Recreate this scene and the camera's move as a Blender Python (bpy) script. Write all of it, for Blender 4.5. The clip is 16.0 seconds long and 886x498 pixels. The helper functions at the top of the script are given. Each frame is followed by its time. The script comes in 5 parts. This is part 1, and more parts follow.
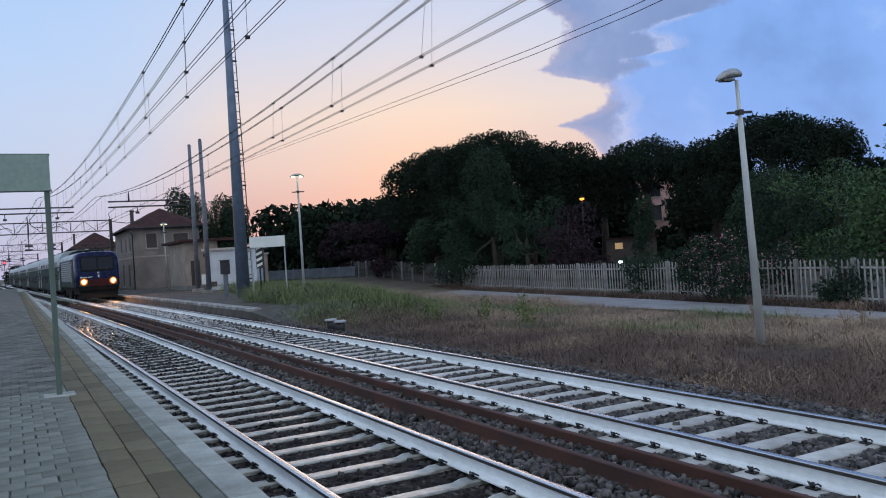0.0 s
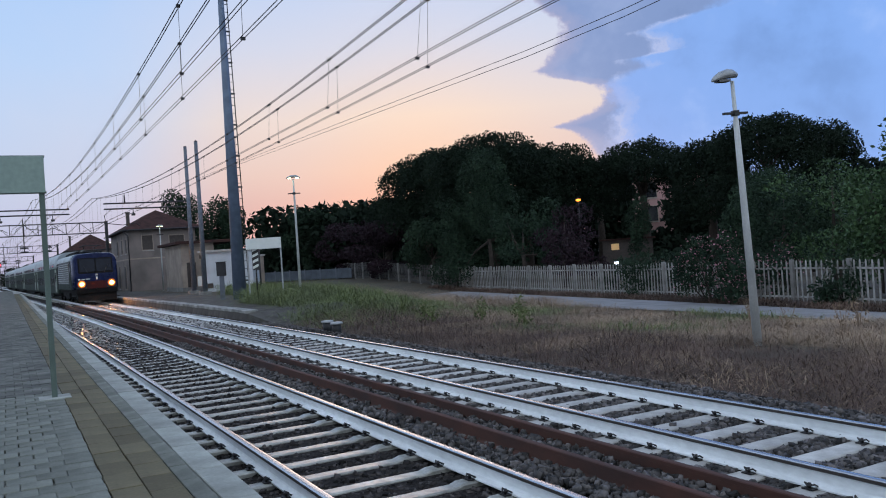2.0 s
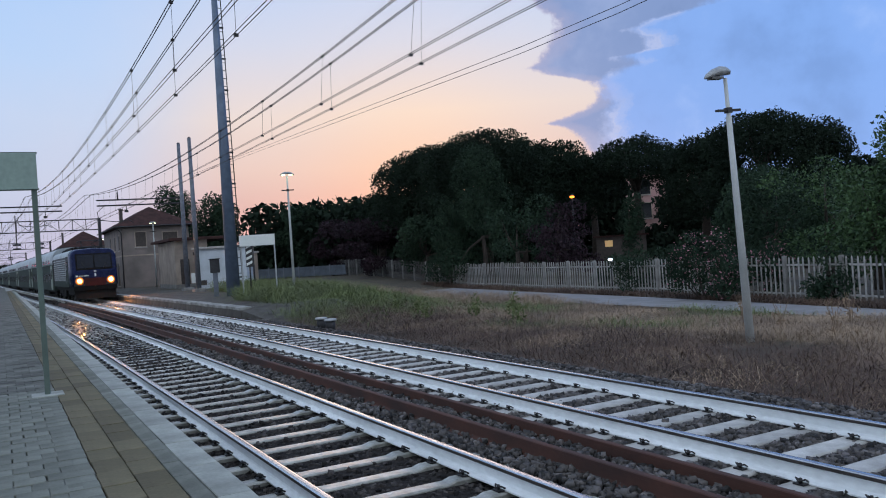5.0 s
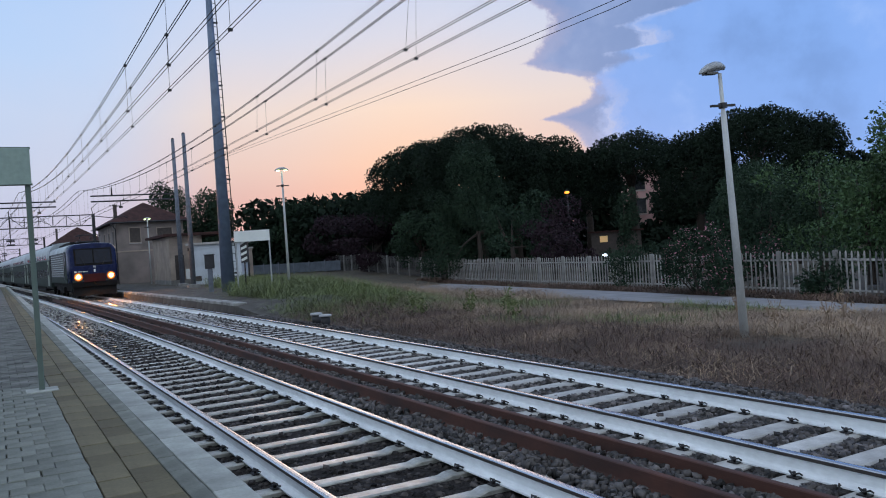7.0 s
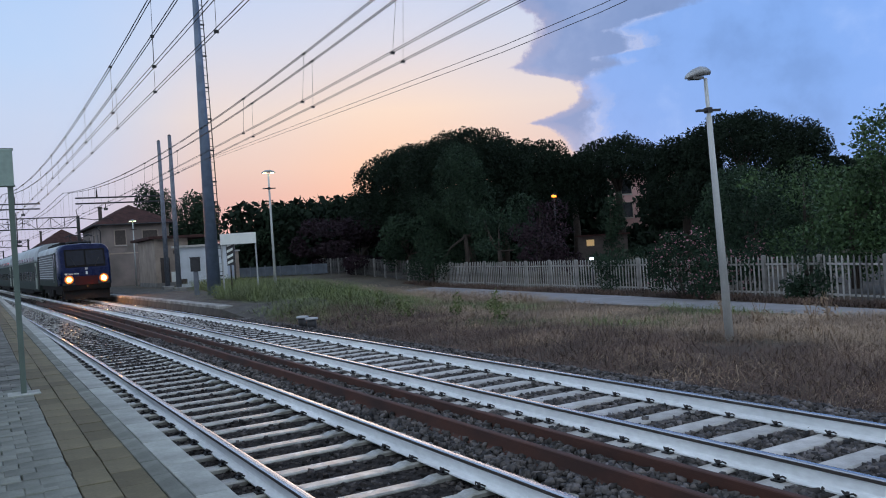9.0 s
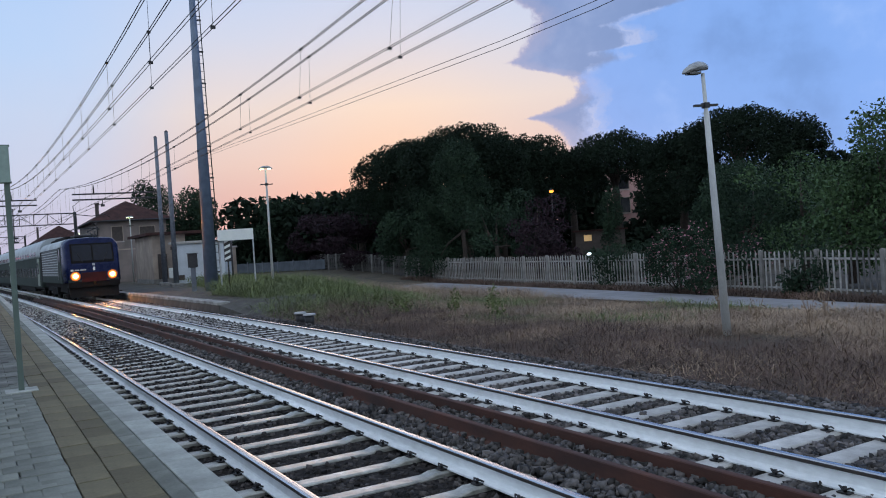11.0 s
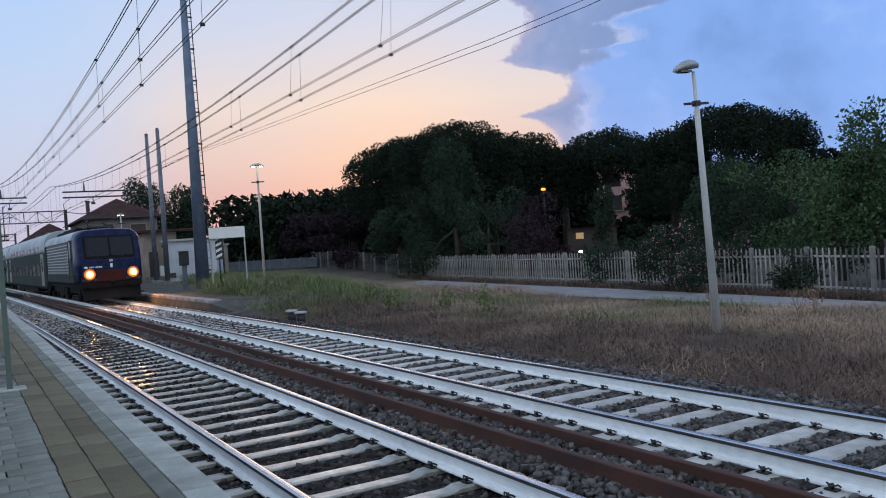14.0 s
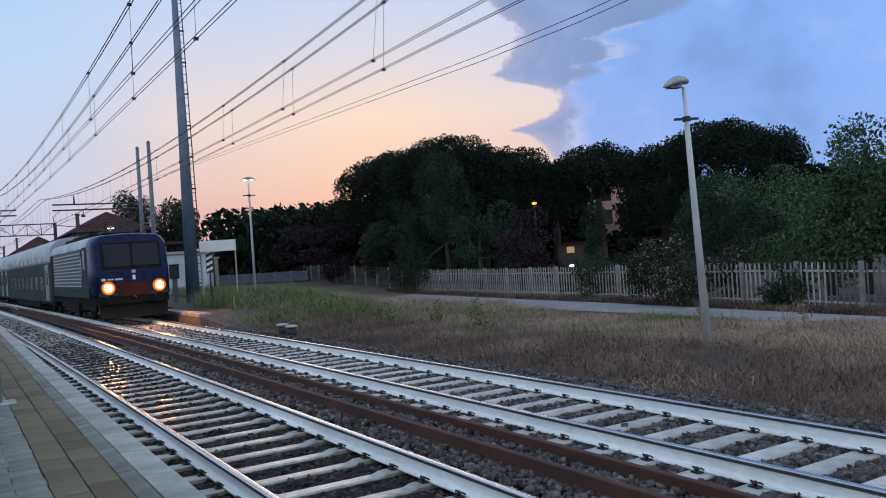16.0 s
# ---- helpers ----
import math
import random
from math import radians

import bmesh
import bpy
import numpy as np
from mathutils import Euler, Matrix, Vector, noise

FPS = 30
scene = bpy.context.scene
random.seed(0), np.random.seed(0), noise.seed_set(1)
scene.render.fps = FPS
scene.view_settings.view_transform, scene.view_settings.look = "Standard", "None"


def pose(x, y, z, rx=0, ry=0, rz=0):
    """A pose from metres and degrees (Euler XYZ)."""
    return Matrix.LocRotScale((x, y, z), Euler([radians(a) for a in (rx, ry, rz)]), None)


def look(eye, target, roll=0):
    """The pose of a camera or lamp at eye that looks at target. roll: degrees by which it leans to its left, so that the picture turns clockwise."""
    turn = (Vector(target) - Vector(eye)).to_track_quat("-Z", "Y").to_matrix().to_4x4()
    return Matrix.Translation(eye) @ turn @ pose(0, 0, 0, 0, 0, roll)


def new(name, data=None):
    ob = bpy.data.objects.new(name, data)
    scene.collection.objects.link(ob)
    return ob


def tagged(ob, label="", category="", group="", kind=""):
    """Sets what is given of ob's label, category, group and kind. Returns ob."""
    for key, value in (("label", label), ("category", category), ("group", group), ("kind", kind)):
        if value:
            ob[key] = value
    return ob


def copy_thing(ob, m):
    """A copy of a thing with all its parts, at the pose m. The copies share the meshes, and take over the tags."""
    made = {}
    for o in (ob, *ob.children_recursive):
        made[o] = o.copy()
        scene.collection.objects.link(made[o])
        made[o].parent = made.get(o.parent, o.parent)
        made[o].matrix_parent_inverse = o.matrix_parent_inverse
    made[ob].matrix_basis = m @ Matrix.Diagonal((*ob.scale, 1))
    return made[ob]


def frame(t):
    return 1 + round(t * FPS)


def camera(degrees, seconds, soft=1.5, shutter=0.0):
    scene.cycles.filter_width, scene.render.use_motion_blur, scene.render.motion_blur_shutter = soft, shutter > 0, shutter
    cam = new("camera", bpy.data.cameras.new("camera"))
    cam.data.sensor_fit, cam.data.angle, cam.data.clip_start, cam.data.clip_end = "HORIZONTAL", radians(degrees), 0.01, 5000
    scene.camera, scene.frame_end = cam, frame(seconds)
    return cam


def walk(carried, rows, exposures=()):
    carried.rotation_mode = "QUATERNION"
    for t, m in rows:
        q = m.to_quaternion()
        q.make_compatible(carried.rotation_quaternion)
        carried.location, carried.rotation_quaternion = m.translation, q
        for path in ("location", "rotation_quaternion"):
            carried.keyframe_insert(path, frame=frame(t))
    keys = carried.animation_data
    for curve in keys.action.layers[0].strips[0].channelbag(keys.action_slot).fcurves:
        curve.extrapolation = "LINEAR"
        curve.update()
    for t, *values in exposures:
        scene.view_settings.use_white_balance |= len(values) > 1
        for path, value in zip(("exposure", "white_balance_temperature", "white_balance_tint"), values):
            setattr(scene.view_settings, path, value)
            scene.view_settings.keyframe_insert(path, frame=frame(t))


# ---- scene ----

# ---- camera and its way ----
cam = camera(56.73, 16.0, soft=1.05)
walk(cam, [
    (0.0, pose(-2.922, -0.000, 1.879, 90.133, 3.693, -27.780)),
    (0.5, pose(-2.916, -0.001, 1.878, 90.137, 3.691, -27.804)),
    (1.0, pose(-2.917, -0.002, 1.881, 90.191, 3.685, -27.871)),
    (1.5, pose(-2.924, -0.012, 1.882, 90.212, 3.714, -27.907)),
    (2.0, pose(-2.914, 0.008, 1.878, 90.208, 3.816, -28.026)),
    (2.5, pose(-2.917, -0.004, 1.876, 90.140, 3.842, -28.125)),
    (3.0, pose(-2.921, -0.001, 1.876, 90.070, 3.879, -28.248)),
    (3.5, pose(-2.914, 0.007, 1.877, 90.047, 3.844, -28.354)),
    (4.0, pose(-2.916, -0.004, 1.879, 90.079, 3.803, -28.449)),
    (6.5, pose(-2.910, -0.007, 1.871, 89.639, 3.936, -28.523)),
    (7.0, pose(-2.913, -0.007, 1.869, 89.632, 3.876, -28.784)),
    (7.5, pose(-2.910, -0.005, 1.877, 89.695, 3.783, -29.099)),
    (8.0, pose(-2.906, 0.001, 1.877, 89.788, 3.732, -29.390)),
    (8.5, pose(-2.895, 0.010, 1.875, 89.827, 3.702, -29.582)),
    (9.0, pose(-2.898, -0.004, 1.867, 89.805, 3.721, -29.678)),
    (11.5, pose(-2.898, 0.004, 1.870, 89.390, 3.851, -29.883)),
    (12.0, pose(-2.891, 0.006, 1.867, 89.329, 3.768, -29.991)),
    (12.5, pose(-2.898, -0.004, 1.867, 89.280, 3.721, -30.108)),
    (13.0, pose(-2.898, -0.012, 1.875, 89.238, 3.707, -30.244)),
    (13.5, pose(-2.891, -0.009, 1.874, 89.248, 3.761, -30.343)),
    (14.0, pose(-2.874, -0.009, 1.871, 89.289, 3.861, -30.381)),
    (14.5, pose(-2.876, -0.003, 1.875, 89.424, 3.906, -30.384)),
    (15.0, pose(-2.888, -0.018, 1.871, 89.630, 3.909, -30.381)),
    (15.5, pose(-2.905, -0.022, 1.874, 89.899, 3.837, -30.575)),
    (16.0, pose(-2.901, -0.022, 1.878, 90.202, 3.741, -31.017)),
])


# ---- world, sun ----
def sky():
    w = bpy.data.worlds.new("dusk_sky")
    scene.world = w
    w.use_nodes = True
    nt = w.node_tree
    nt.nodes.clear()
    N, L = nt.nodes.new, nt.links.new

    def m(op, a, b=None, c=None, clamp=False):
        n = N("ShaderNodeMath")
        n.operation, n.use_clamp = op, clamp
        for i, v in enumerate((a, b, c)):
            if v is None:
                continue
            if isinstance(v, (int, float)):
                n.inputs[i].default_value = v
            else:
                L(v, n.inputs[i])
        return n.outputs[0]

    def ramp(fac, stops, mode="EASE"):
        n = N("ShaderNodeValToRGB")
        n.color_ramp.interpolation = mode
        e = n.color_ramp.elements
        while len(e) < len(stops):
            e.new(0.5)
        for el, (p, c) in zip(e, stops):
            el.position, el.color = p, (*c, 1) if not isinstance(c, float) else (c, c, c, 1)
        L(fac, n.inputs[0])
        return n.outputs[0]

    def mix(f, a, b):
        n = N("ShaderNodeMix")
        n.data_type = "RGBA"
        L(f, n.inputs[0])
        for s, v in ((6, a), (7, b)):
            if isinstance(v, tuple):
                n.inputs[s].default_value = (*v, 1)
            else:
                L(v, n.inputs[s])
        return n.outputs[2]

    def noise_of(vec, scale, detail, rough=0.55):
        n = N("ShaderNodeTexNoise")
        n.inputs["Scale"].default_value, n.inputs["Detail"].default_value, n.inputs["Roughness"].default_value = scale, detail, rough
        L(vec, n.inputs["Vector"])
        return n.outputs["Fac"]

    tc = N("ShaderNodeTexCoord")
    sep = N("ShaderNodeSeparateXYZ")
    L(tc.outputs["Generated"], sep.inputs[0])
    x, y, z = sep.outputs
    az = m("MULTIPLY", m("ARCTAN2", x, y), 180 / math.pi)
    el = m("MULTIPLY", m("ARCSINE", z, clamp=False), 180 / math.pi)
    com = N("ShaderNodeCombineXYZ")
    L(az, com.inputs[0])
    L(el, com.inputs[1])
    flat = com.outputs[0]
    # clear sky: a glow low over the sunset, lavender and blue higher up and further round
    e01 = m("DIVIDE", el, 60, clamp=True)
    glow = ramp(e01, [(0.0, (0.62, 0.36, 0.38)), (0.06, (0.70, 0.41, 0.39)), (0.10, (0.82, 0.57, 0.49)), (0.16, (0.90, 0.73, 0.64)), (0.24, (0.71, 0.73, 0.86)), (0.34, (0.53, 0.69, 1.0)), (1.0, (0.60, 0.74, 1.0))], "LINEAR")
    cool = ramp(e01, [(0.0, (0.46, 0.54, 0.80)), (0.10, (0.54, 0.68, 0.95)), (0.22, (0.47, 0.69, 1.04)), (0.45, (0.38, 0.60, 1.0)), (1.0, (0.60, 0.74, 1.0))], "LINEAR")
    away = m("DIVIDE", m("ABSOLUTE", m("SUBTRACT", az, 27.0)), 40.0, clamp=True)
    near = ramp(away, [(0.0, 1.0), (0.28, 0.82), (0.55, 0.2), (0.9, 0.0)])
    clear = mix(near, cool, glow)
    soft = noise_of(flat, 0.07, 4)
    clear = mix(m("MULTIPLY", m("SUBTRACT", soft, 0.5, clamp=True), 0.5, clamp=True), clear, (0.95, 0.80, 0.80))
    # the big cloud over the trees
    edge = ramp(m("DIVIDE", el, 20, clamp=True), [(0.0, 0.40), (0.315, 0.389), (0.36, 0.381), (0.385, 0.372), (0.402, 0.360), (0.418, 0.372), (0.44, 0.386), (0.462, 0.394), (0.505, 0.398), (0.53, 0.393), (0.55, 0.379), (0.57, 0.361), (0.595, 0.351), (0.65, 0.364), (0.705, 0.373), (0.745, 0.373), (0.78, 0.362), (0.82, 0.355), (1.0, 0.33)], "LINEAR")
    rough = m("ADD", m("MULTIPLY", m("SUBTRACT", noise_of(flat, 0.45, 8, 0.6), 0.5), 1.3), m("MULTIPLY", m("SUBTRACT", noise_of(flat, 1.5, 7, 0.7), 0.5), 1.6))
    side = m("ADD", m("SUBTRACT", az, m("MULTIPLY", edge, 100)), rough)
    mask = ramp(m("DIVIDE", m("ADD", side, 0.25), 0.7, clamp=True), [(0.0, 0.0), (1.0, 1.0)])
    # a darker bank in front, its far edge broken by pale wisps
    bank = ramp(m("DIVIDE", el, 20, clamp=True), [(0.0, 0.395), (0.46, 0.406), (0.525, 0.397), (0.555, 0.411), (0.575, 0.424), (0.603, 0.414), (0.615, 0.438), (0.65, 0.434), (0.685, 0.420), (0.71, 0.442), (0.73, 0.472), (0.80, 0.50), (1.0, 0.55)], "LINEAR")
    torn = m("MULTIPLY", m("SUBTRACT", noise_of(flat, 0.7, 7, 0.65), 0.5), 4.0)
    side2 = m("ADD", m("SUBTRACT", az, m("MULTIPLY", bank, 100)), torn)
    body = noise_of(flat, 0.14, 6, 0.55)
    back = ramp(body, [(0.30, (0.185, 0.36, 0.78)), (0.50, (0.23, 0.44, 0.94)), (0.70, (0.35, 0.55, 1.02))], "EASE")
    front = ramp(body, [(0.30, (0.17, 0.28, 0.56)), (0.50, (0.215, 0.335, 0.64)), (0.70, (0.30, 0.42, 0.73))], "EASE")
    over = ramp(m("DIVIDE", m("ADD", side2, 0.7), 1.6, clamp=True), [(0.0, 0.0), (1.0, 1.0)])
    cloud = mix(over, front, back)
    wisp = ramp(m("DIVIDE", m("ABSOLUTE", m("SUBTRACT", side2, 0.5)), 1.3, clamp=True), [(0.0, 0.55), (0.4, 0.25), (1.0, 0.0)])
    cloud = mix(m("MULTIPLY", wisp, ramp(noise_of(flat, 0.35, 4, 0.5), [(0.42, 0.0), (0.62, 1.0)])), cloud, (0.60, 0.64, 0.86))
    rim = ramp(m("DIVIDE", side, 2.2, clamp=True), [(0.0, 0.40), (0.35, 0.14), (1.0, 0.0)])
    cloud = mix(rim, cloud, (0.80, 0.64, 0.72))
    # beyond the cloud's far end the sky is plain blue again
    far = ramp(m("DIVIDE", m("SUBTRACT", az, 52.0), 14.0, clamp=True), [(0.0, 0.0), (1.0, 0.75)])
    cloud = mix(far, cloud, (0.28, 0.50, 1.08))
    col = mix(mask, clear, cloud)
    behind = ramp(m("DIVIDE", m("ABSOLUTE", m("SUBTRACT", az, 27.0)), 180.0, clamp=True), [(0.0, 0.0), (0.35, 0.0), (0.6, 1.0)])
    col = mix(behind, col, (0.88, 1.02, 1.22))
    nish = N("ShaderNodeTexSky")
    nish.sky_type, nish.sun_disc, nish.sun_elevation, nish.sun_rotation = "NISHITA", False, radians(2.0), radians(27.0)
    b1, b2, add, out = N("ShaderNodeBackground"), N("ShaderNodeBackground"), N("ShaderNodeAddShader"), N("ShaderNodeOutputWorld")
    L(col, b1.inputs[0])
    b1.inputs[1].default_value = 0.92
    L(nish.outputs[0], b2.inputs[0])
    b2.inputs[1].default_value = 0.012
    L(b1.outputs[0], add.inputs[0])
    L(b2.outputs[0], add.inputs[1])
    L(add.outputs[0], out.inputs[0])


sky()
sun = new("sun", bpy.data.lights.new("sun", "SUN"))
sun.data.energy, sun.data.angle, sun.data.color = 0.25, radians(25), (1.0, 0.72, 0.55)
sun.matrix_world = look((200 * math.sin(radians(27)), 200 * math.cos(radians(27)), 16), (0, 0, 0))
scene.view_settings.exposure = 0.0


# ---- materials ----
def mat(name, base, rough=0.7, metal=0.0, vary=None, scale=6.0, fine=60.0, bump=0.15, dist=0.01, rnd=0.0, emit=None, power=0.0, spec=0.5, streak=None, island=False):
    """Base colour with stains at two scales, fine relief and, per object or per island, a change of brightness."""
    ma = bpy.data.materials.new(name)
    ma.use_nodes = True
    nt = ma.node_tree
    N, L = nt.nodes.new, nt.links.new
    b = nt.nodes["Principled BSDF"]
    b.inputs["Roughness"].default_value, b.inputs["Metallic"].default_value = rough, metal
    b.inputs["Specular IOR Level"].default_value = spec
    if emit:
        b.inputs["Base Color"].default_value = (*base, 1)
        b.inputs["Emission Color"].default_value, b.inputs["Emission Strength"].default_value = (*emit, 1), power
        return ma
    vary = vary or tuple(c * 0.6 for c in base)
    tc = N("ShaderNodeTexCoord")
    mp = N("ShaderNodeMapping")
    L(tc.outputs["Object"], mp.inputs[0])
    if streak:
        mp.inputs["Scale"].default_value = streak
    n1, n2 = N("ShaderNodeTexNoise"), N("ShaderNodeTexNoise")
    for n, s, d in ((n1, scale, 5), (n2, fine, 4)):
        n.inputs["Scale"].default_value, n.inputs["Detail"].default_value = s, d
        L(mp.outputs[0], n.inputs["Vector"])
    mr = N("ShaderNodeMapRange")
    mr.inputs[1].default_value, mr.inputs[2].default_value = 0.32, 0.68
    L(n1.outputs["Fac"], mr.inputs[0])
    mx = N("ShaderNodeMix")
    mx.data_type = "RGBA"
    L(mr.outputs[0], mx.inputs[0])
    mx.inputs[6].default_value, mx.inputs[7].default_value = (*vary, 1), (*base, 1)
    hs = N("ShaderNodeHueSaturation")
    L(mx.outputs[2], hs.inputs["Color"])
    v = N("ShaderNodeMapRange")
    v.inputs[3].default_value, v.inputs[4].default_value = 0.78, 1.2
    L(n2.outputs["Fac"], v.inputs[0])
    val = v.outputs[0]
    if rnd:
        if island:
            src = N("ShaderNodeNewGeometry").outputs["Random Per Island"]
        else:
            src = N("ShaderNodeObjectInfo").outputs["Random"]
        r = N("ShaderNodeMapRange")
        r.inputs[3].default_value, r.inputs[4].default_value = 1 - rnd, 1 + rnd
        L(src, r.inputs[0])
        mu = N("ShaderNodeMath")
        mu.operation = "MULTIPLY"
        L(val, mu.inputs[0])
        L(r.outputs[0], mu.inputs[1])
        val = mu.outputs[0]
    L(val, hs.inputs["Value"])
    L(hs.outputs[0], b.inputs["Base Color"])
    rr = N("ShaderNodeMapRange")
    rr.inputs[3].default_value, rr.inputs[4].default_value = max(rough - 0.12, 0.03), min(rough + 0.12, 1)
    L(n1.outputs["Fac"], rr.inputs[0])
    L(rr.outputs[0], b.inputs["Roughness"])
    if bump:
        bp = N("ShaderNodeBump")
        bp.inputs["Strength"].default_value, bp.inputs["Distance"].default_value = bump, dist
        L(n2.outputs["Fac"], bp.inputs["Height"])
        L(bp.outputs[0], b.inputs["Normal"])
    return ma


M_CONC = mat("weathered_concrete", (0.42, 0.41, 0.39), 0.85, vary=(0.27, 0.26, 0.25), rnd=0.12)
M_SLEEPER = mat("sleeper_concrete", (0.52, 0.51, 0.49), 0.85, vary=(0.30, 0.29, 0.27), scale=4, rnd=0.15, spec=0.2)
M_SLEEPER_OLD = mat("old_sleeper_concrete", (0.42, 0.42, 0.38), 0.23, vary=(0.19, 0.19, 0.17), scale=5, rnd=0.2, spec=0.7)
M_STONE = mat("ballast_stone", (0.125, 0.112, 0.108), 0.75, vary=(0.036, 0.035, 0.034), scale=9, rnd=0.8, island=True, spec=0.3)
M_STONE_DARK = mat("sooty_ballast_stone", (0.07, 0.062, 0.058), 0.85, vary=(0.016, 0.014, 0.014), scale=9, rnd=0.95, island=True, spec=0.15)
M_BED = mat("ballast_bed", (0.05, 0.045, 0.043), 0.95, vary=(0.02, 0.018, 0.017), scale=14, fine=30, bump=1.0, dist=0.05, spec=0.05)
M_STEEL = mat("worn_rail_steel", (0.62, 0.62, 0.63), 0.22, 1.0, vary=(0.48, 0.47, 0.46), scale=3, fine=30, bump=0.03, streak=(8, 0.3, 8))
M_RAILSIDE = mat("dark_rail_head_side", (0.07, 0.06, 0.055), 0.6, 0.3)
M_RAILWHITE = mat("white_painted_rail", (0.88, 0.91, 0.92), 0.5, vary=(0.66, 0.69, 0.70), scale=1.5, fine=25, streak=(1, 0.35, 1))
M_RUST = mat("rusty_rail", (0.085, 0.032, 0.021), 0.85, vary=(0.04, 0.018, 0.014), scale=3, fine=40, streak=(1, 0.4, 1))
M_CLIP = mat("dark_rail_clip", (0.035, 0.033, 0.035), 0.55, 0.4)
M_GROUND = mat("dry_soil", (0.10, 0.078, 0.056), 0.95, vary=(0.05, 0.045, 0.03), scale=0.8, fine=20, bump=0.8, dist=0.05)
M_PATH = mat("pale_asphalt_path", (0.25, 0.245, 0.25), 0.9, vary=(0.17, 0.165, 0.17), scale=1.5, fine=40)
M_PAVER = mat("grey_paver", (0.235, 0.245, 0.212), 0.88, vary=(0.125, 0.132, 0.112), scale=3, fine=50, spec=0.2, rnd=0.16)
M_PAVER2 = mat("grey_paver_far", (0.17, 0.172, 0.155), 0.92, vary=(0.09, 0.092, 0.082), scale=3, fine=50, spec=0.08, rnd=0.16, island=True)
M_TILE = mat("dark_stone_tile", (0.165, 0.143, 0.088), 0.88, vary=(0.08, 0.071, 0.047), scale=2.2, fine=40, rnd=0.2, spec=0.2)
M_SLAB = mat("platform_edge_concrete", (0.36, 0.375, 0.34), 0.85, vary=(0.19, 0.20, 0.178), scale=2.6, fine=45, rnd=0.12)
M_GALV = mat("galvanised_steel", (0.42, 0.44, 0.45), 0.55, 0.5, vary=(0.30, 0.31, 0.32), scale=4)
M_LAMPPOST = mat("pale_galvanised_pole", (0.58, 0.60, 0.60), 0.6, 0.1, vary=(0.42, 0.44, 0.44), scale=3, streak=(1, 1, 0.3))
M_TOWER = mat("blue_grey_painted_steel", (0.13, 0.17, 0.24), 0.5, 0.2, vary=(0.085, 0.115, 0.17), scale=3)
M_MAST = mat("grey_painted_mast", (0.16, 0.18, 0.22), 0.55, 0.3)
M_WIRE = mat("dark_wire", (0.05, 0.05, 0.055), 0.6, 0.5)
M_IRON = mat("dark_iron", (0.05, 0.05, 0.055), 0.6, 0.4)
M_BARK = mat("bark", (0.055, 0.042, 0.034), 0.95, vary=(0.028, 0.022, 0.018), scale=5, fine=30, bump=0.8, dist=0.03)
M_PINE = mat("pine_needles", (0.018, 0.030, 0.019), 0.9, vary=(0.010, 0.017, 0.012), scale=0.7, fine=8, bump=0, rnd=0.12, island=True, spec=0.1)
M_LEAF = mat("dark_green_leaves", (0.032, 0.056, 0.033), 0.8, vary=(0.017, 0.032, 0.021), scale=0.8, fine=8, bump=0, rnd=0.18, island=True, spec=0.12)
M_PLUM = mat("dark_purple_leaves", (0.036, 0.022, 0.029), 0.7, vary=(0.02, 0.013, 0.017), scale=0.8, fine=8, bump=0, rnd=0.3, island=True, spec=0.12)
M_LEAF2 = mat("fresh_green_leaves", (0.06, 0.11, 0.043), 0.6, vary=(0.028, 0.055, 0.025), scale=1.2, fine=8, bump=0, rnd=0.35, island=True, spec=0.2)
M_FENCEPOST = mat("old_post_concrete", (0.27, 0.265, 0.255), 0.9, vary=(0.15, 0.145, 0.14), scale=2.5, fine=30, rnd=0.15)
# darker copy of the fence concrete, with the trees' shade in its colour
M_FENCESHADE = mat("shaded_fence_concrete", (0.13, 0.13, 0.13), 0.9, vary=(0.06, 0.06, 0.06), scale=2.5, fine=30, rnd=0.2)
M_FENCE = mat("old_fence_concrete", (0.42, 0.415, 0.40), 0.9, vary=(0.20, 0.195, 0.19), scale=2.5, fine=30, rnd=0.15)


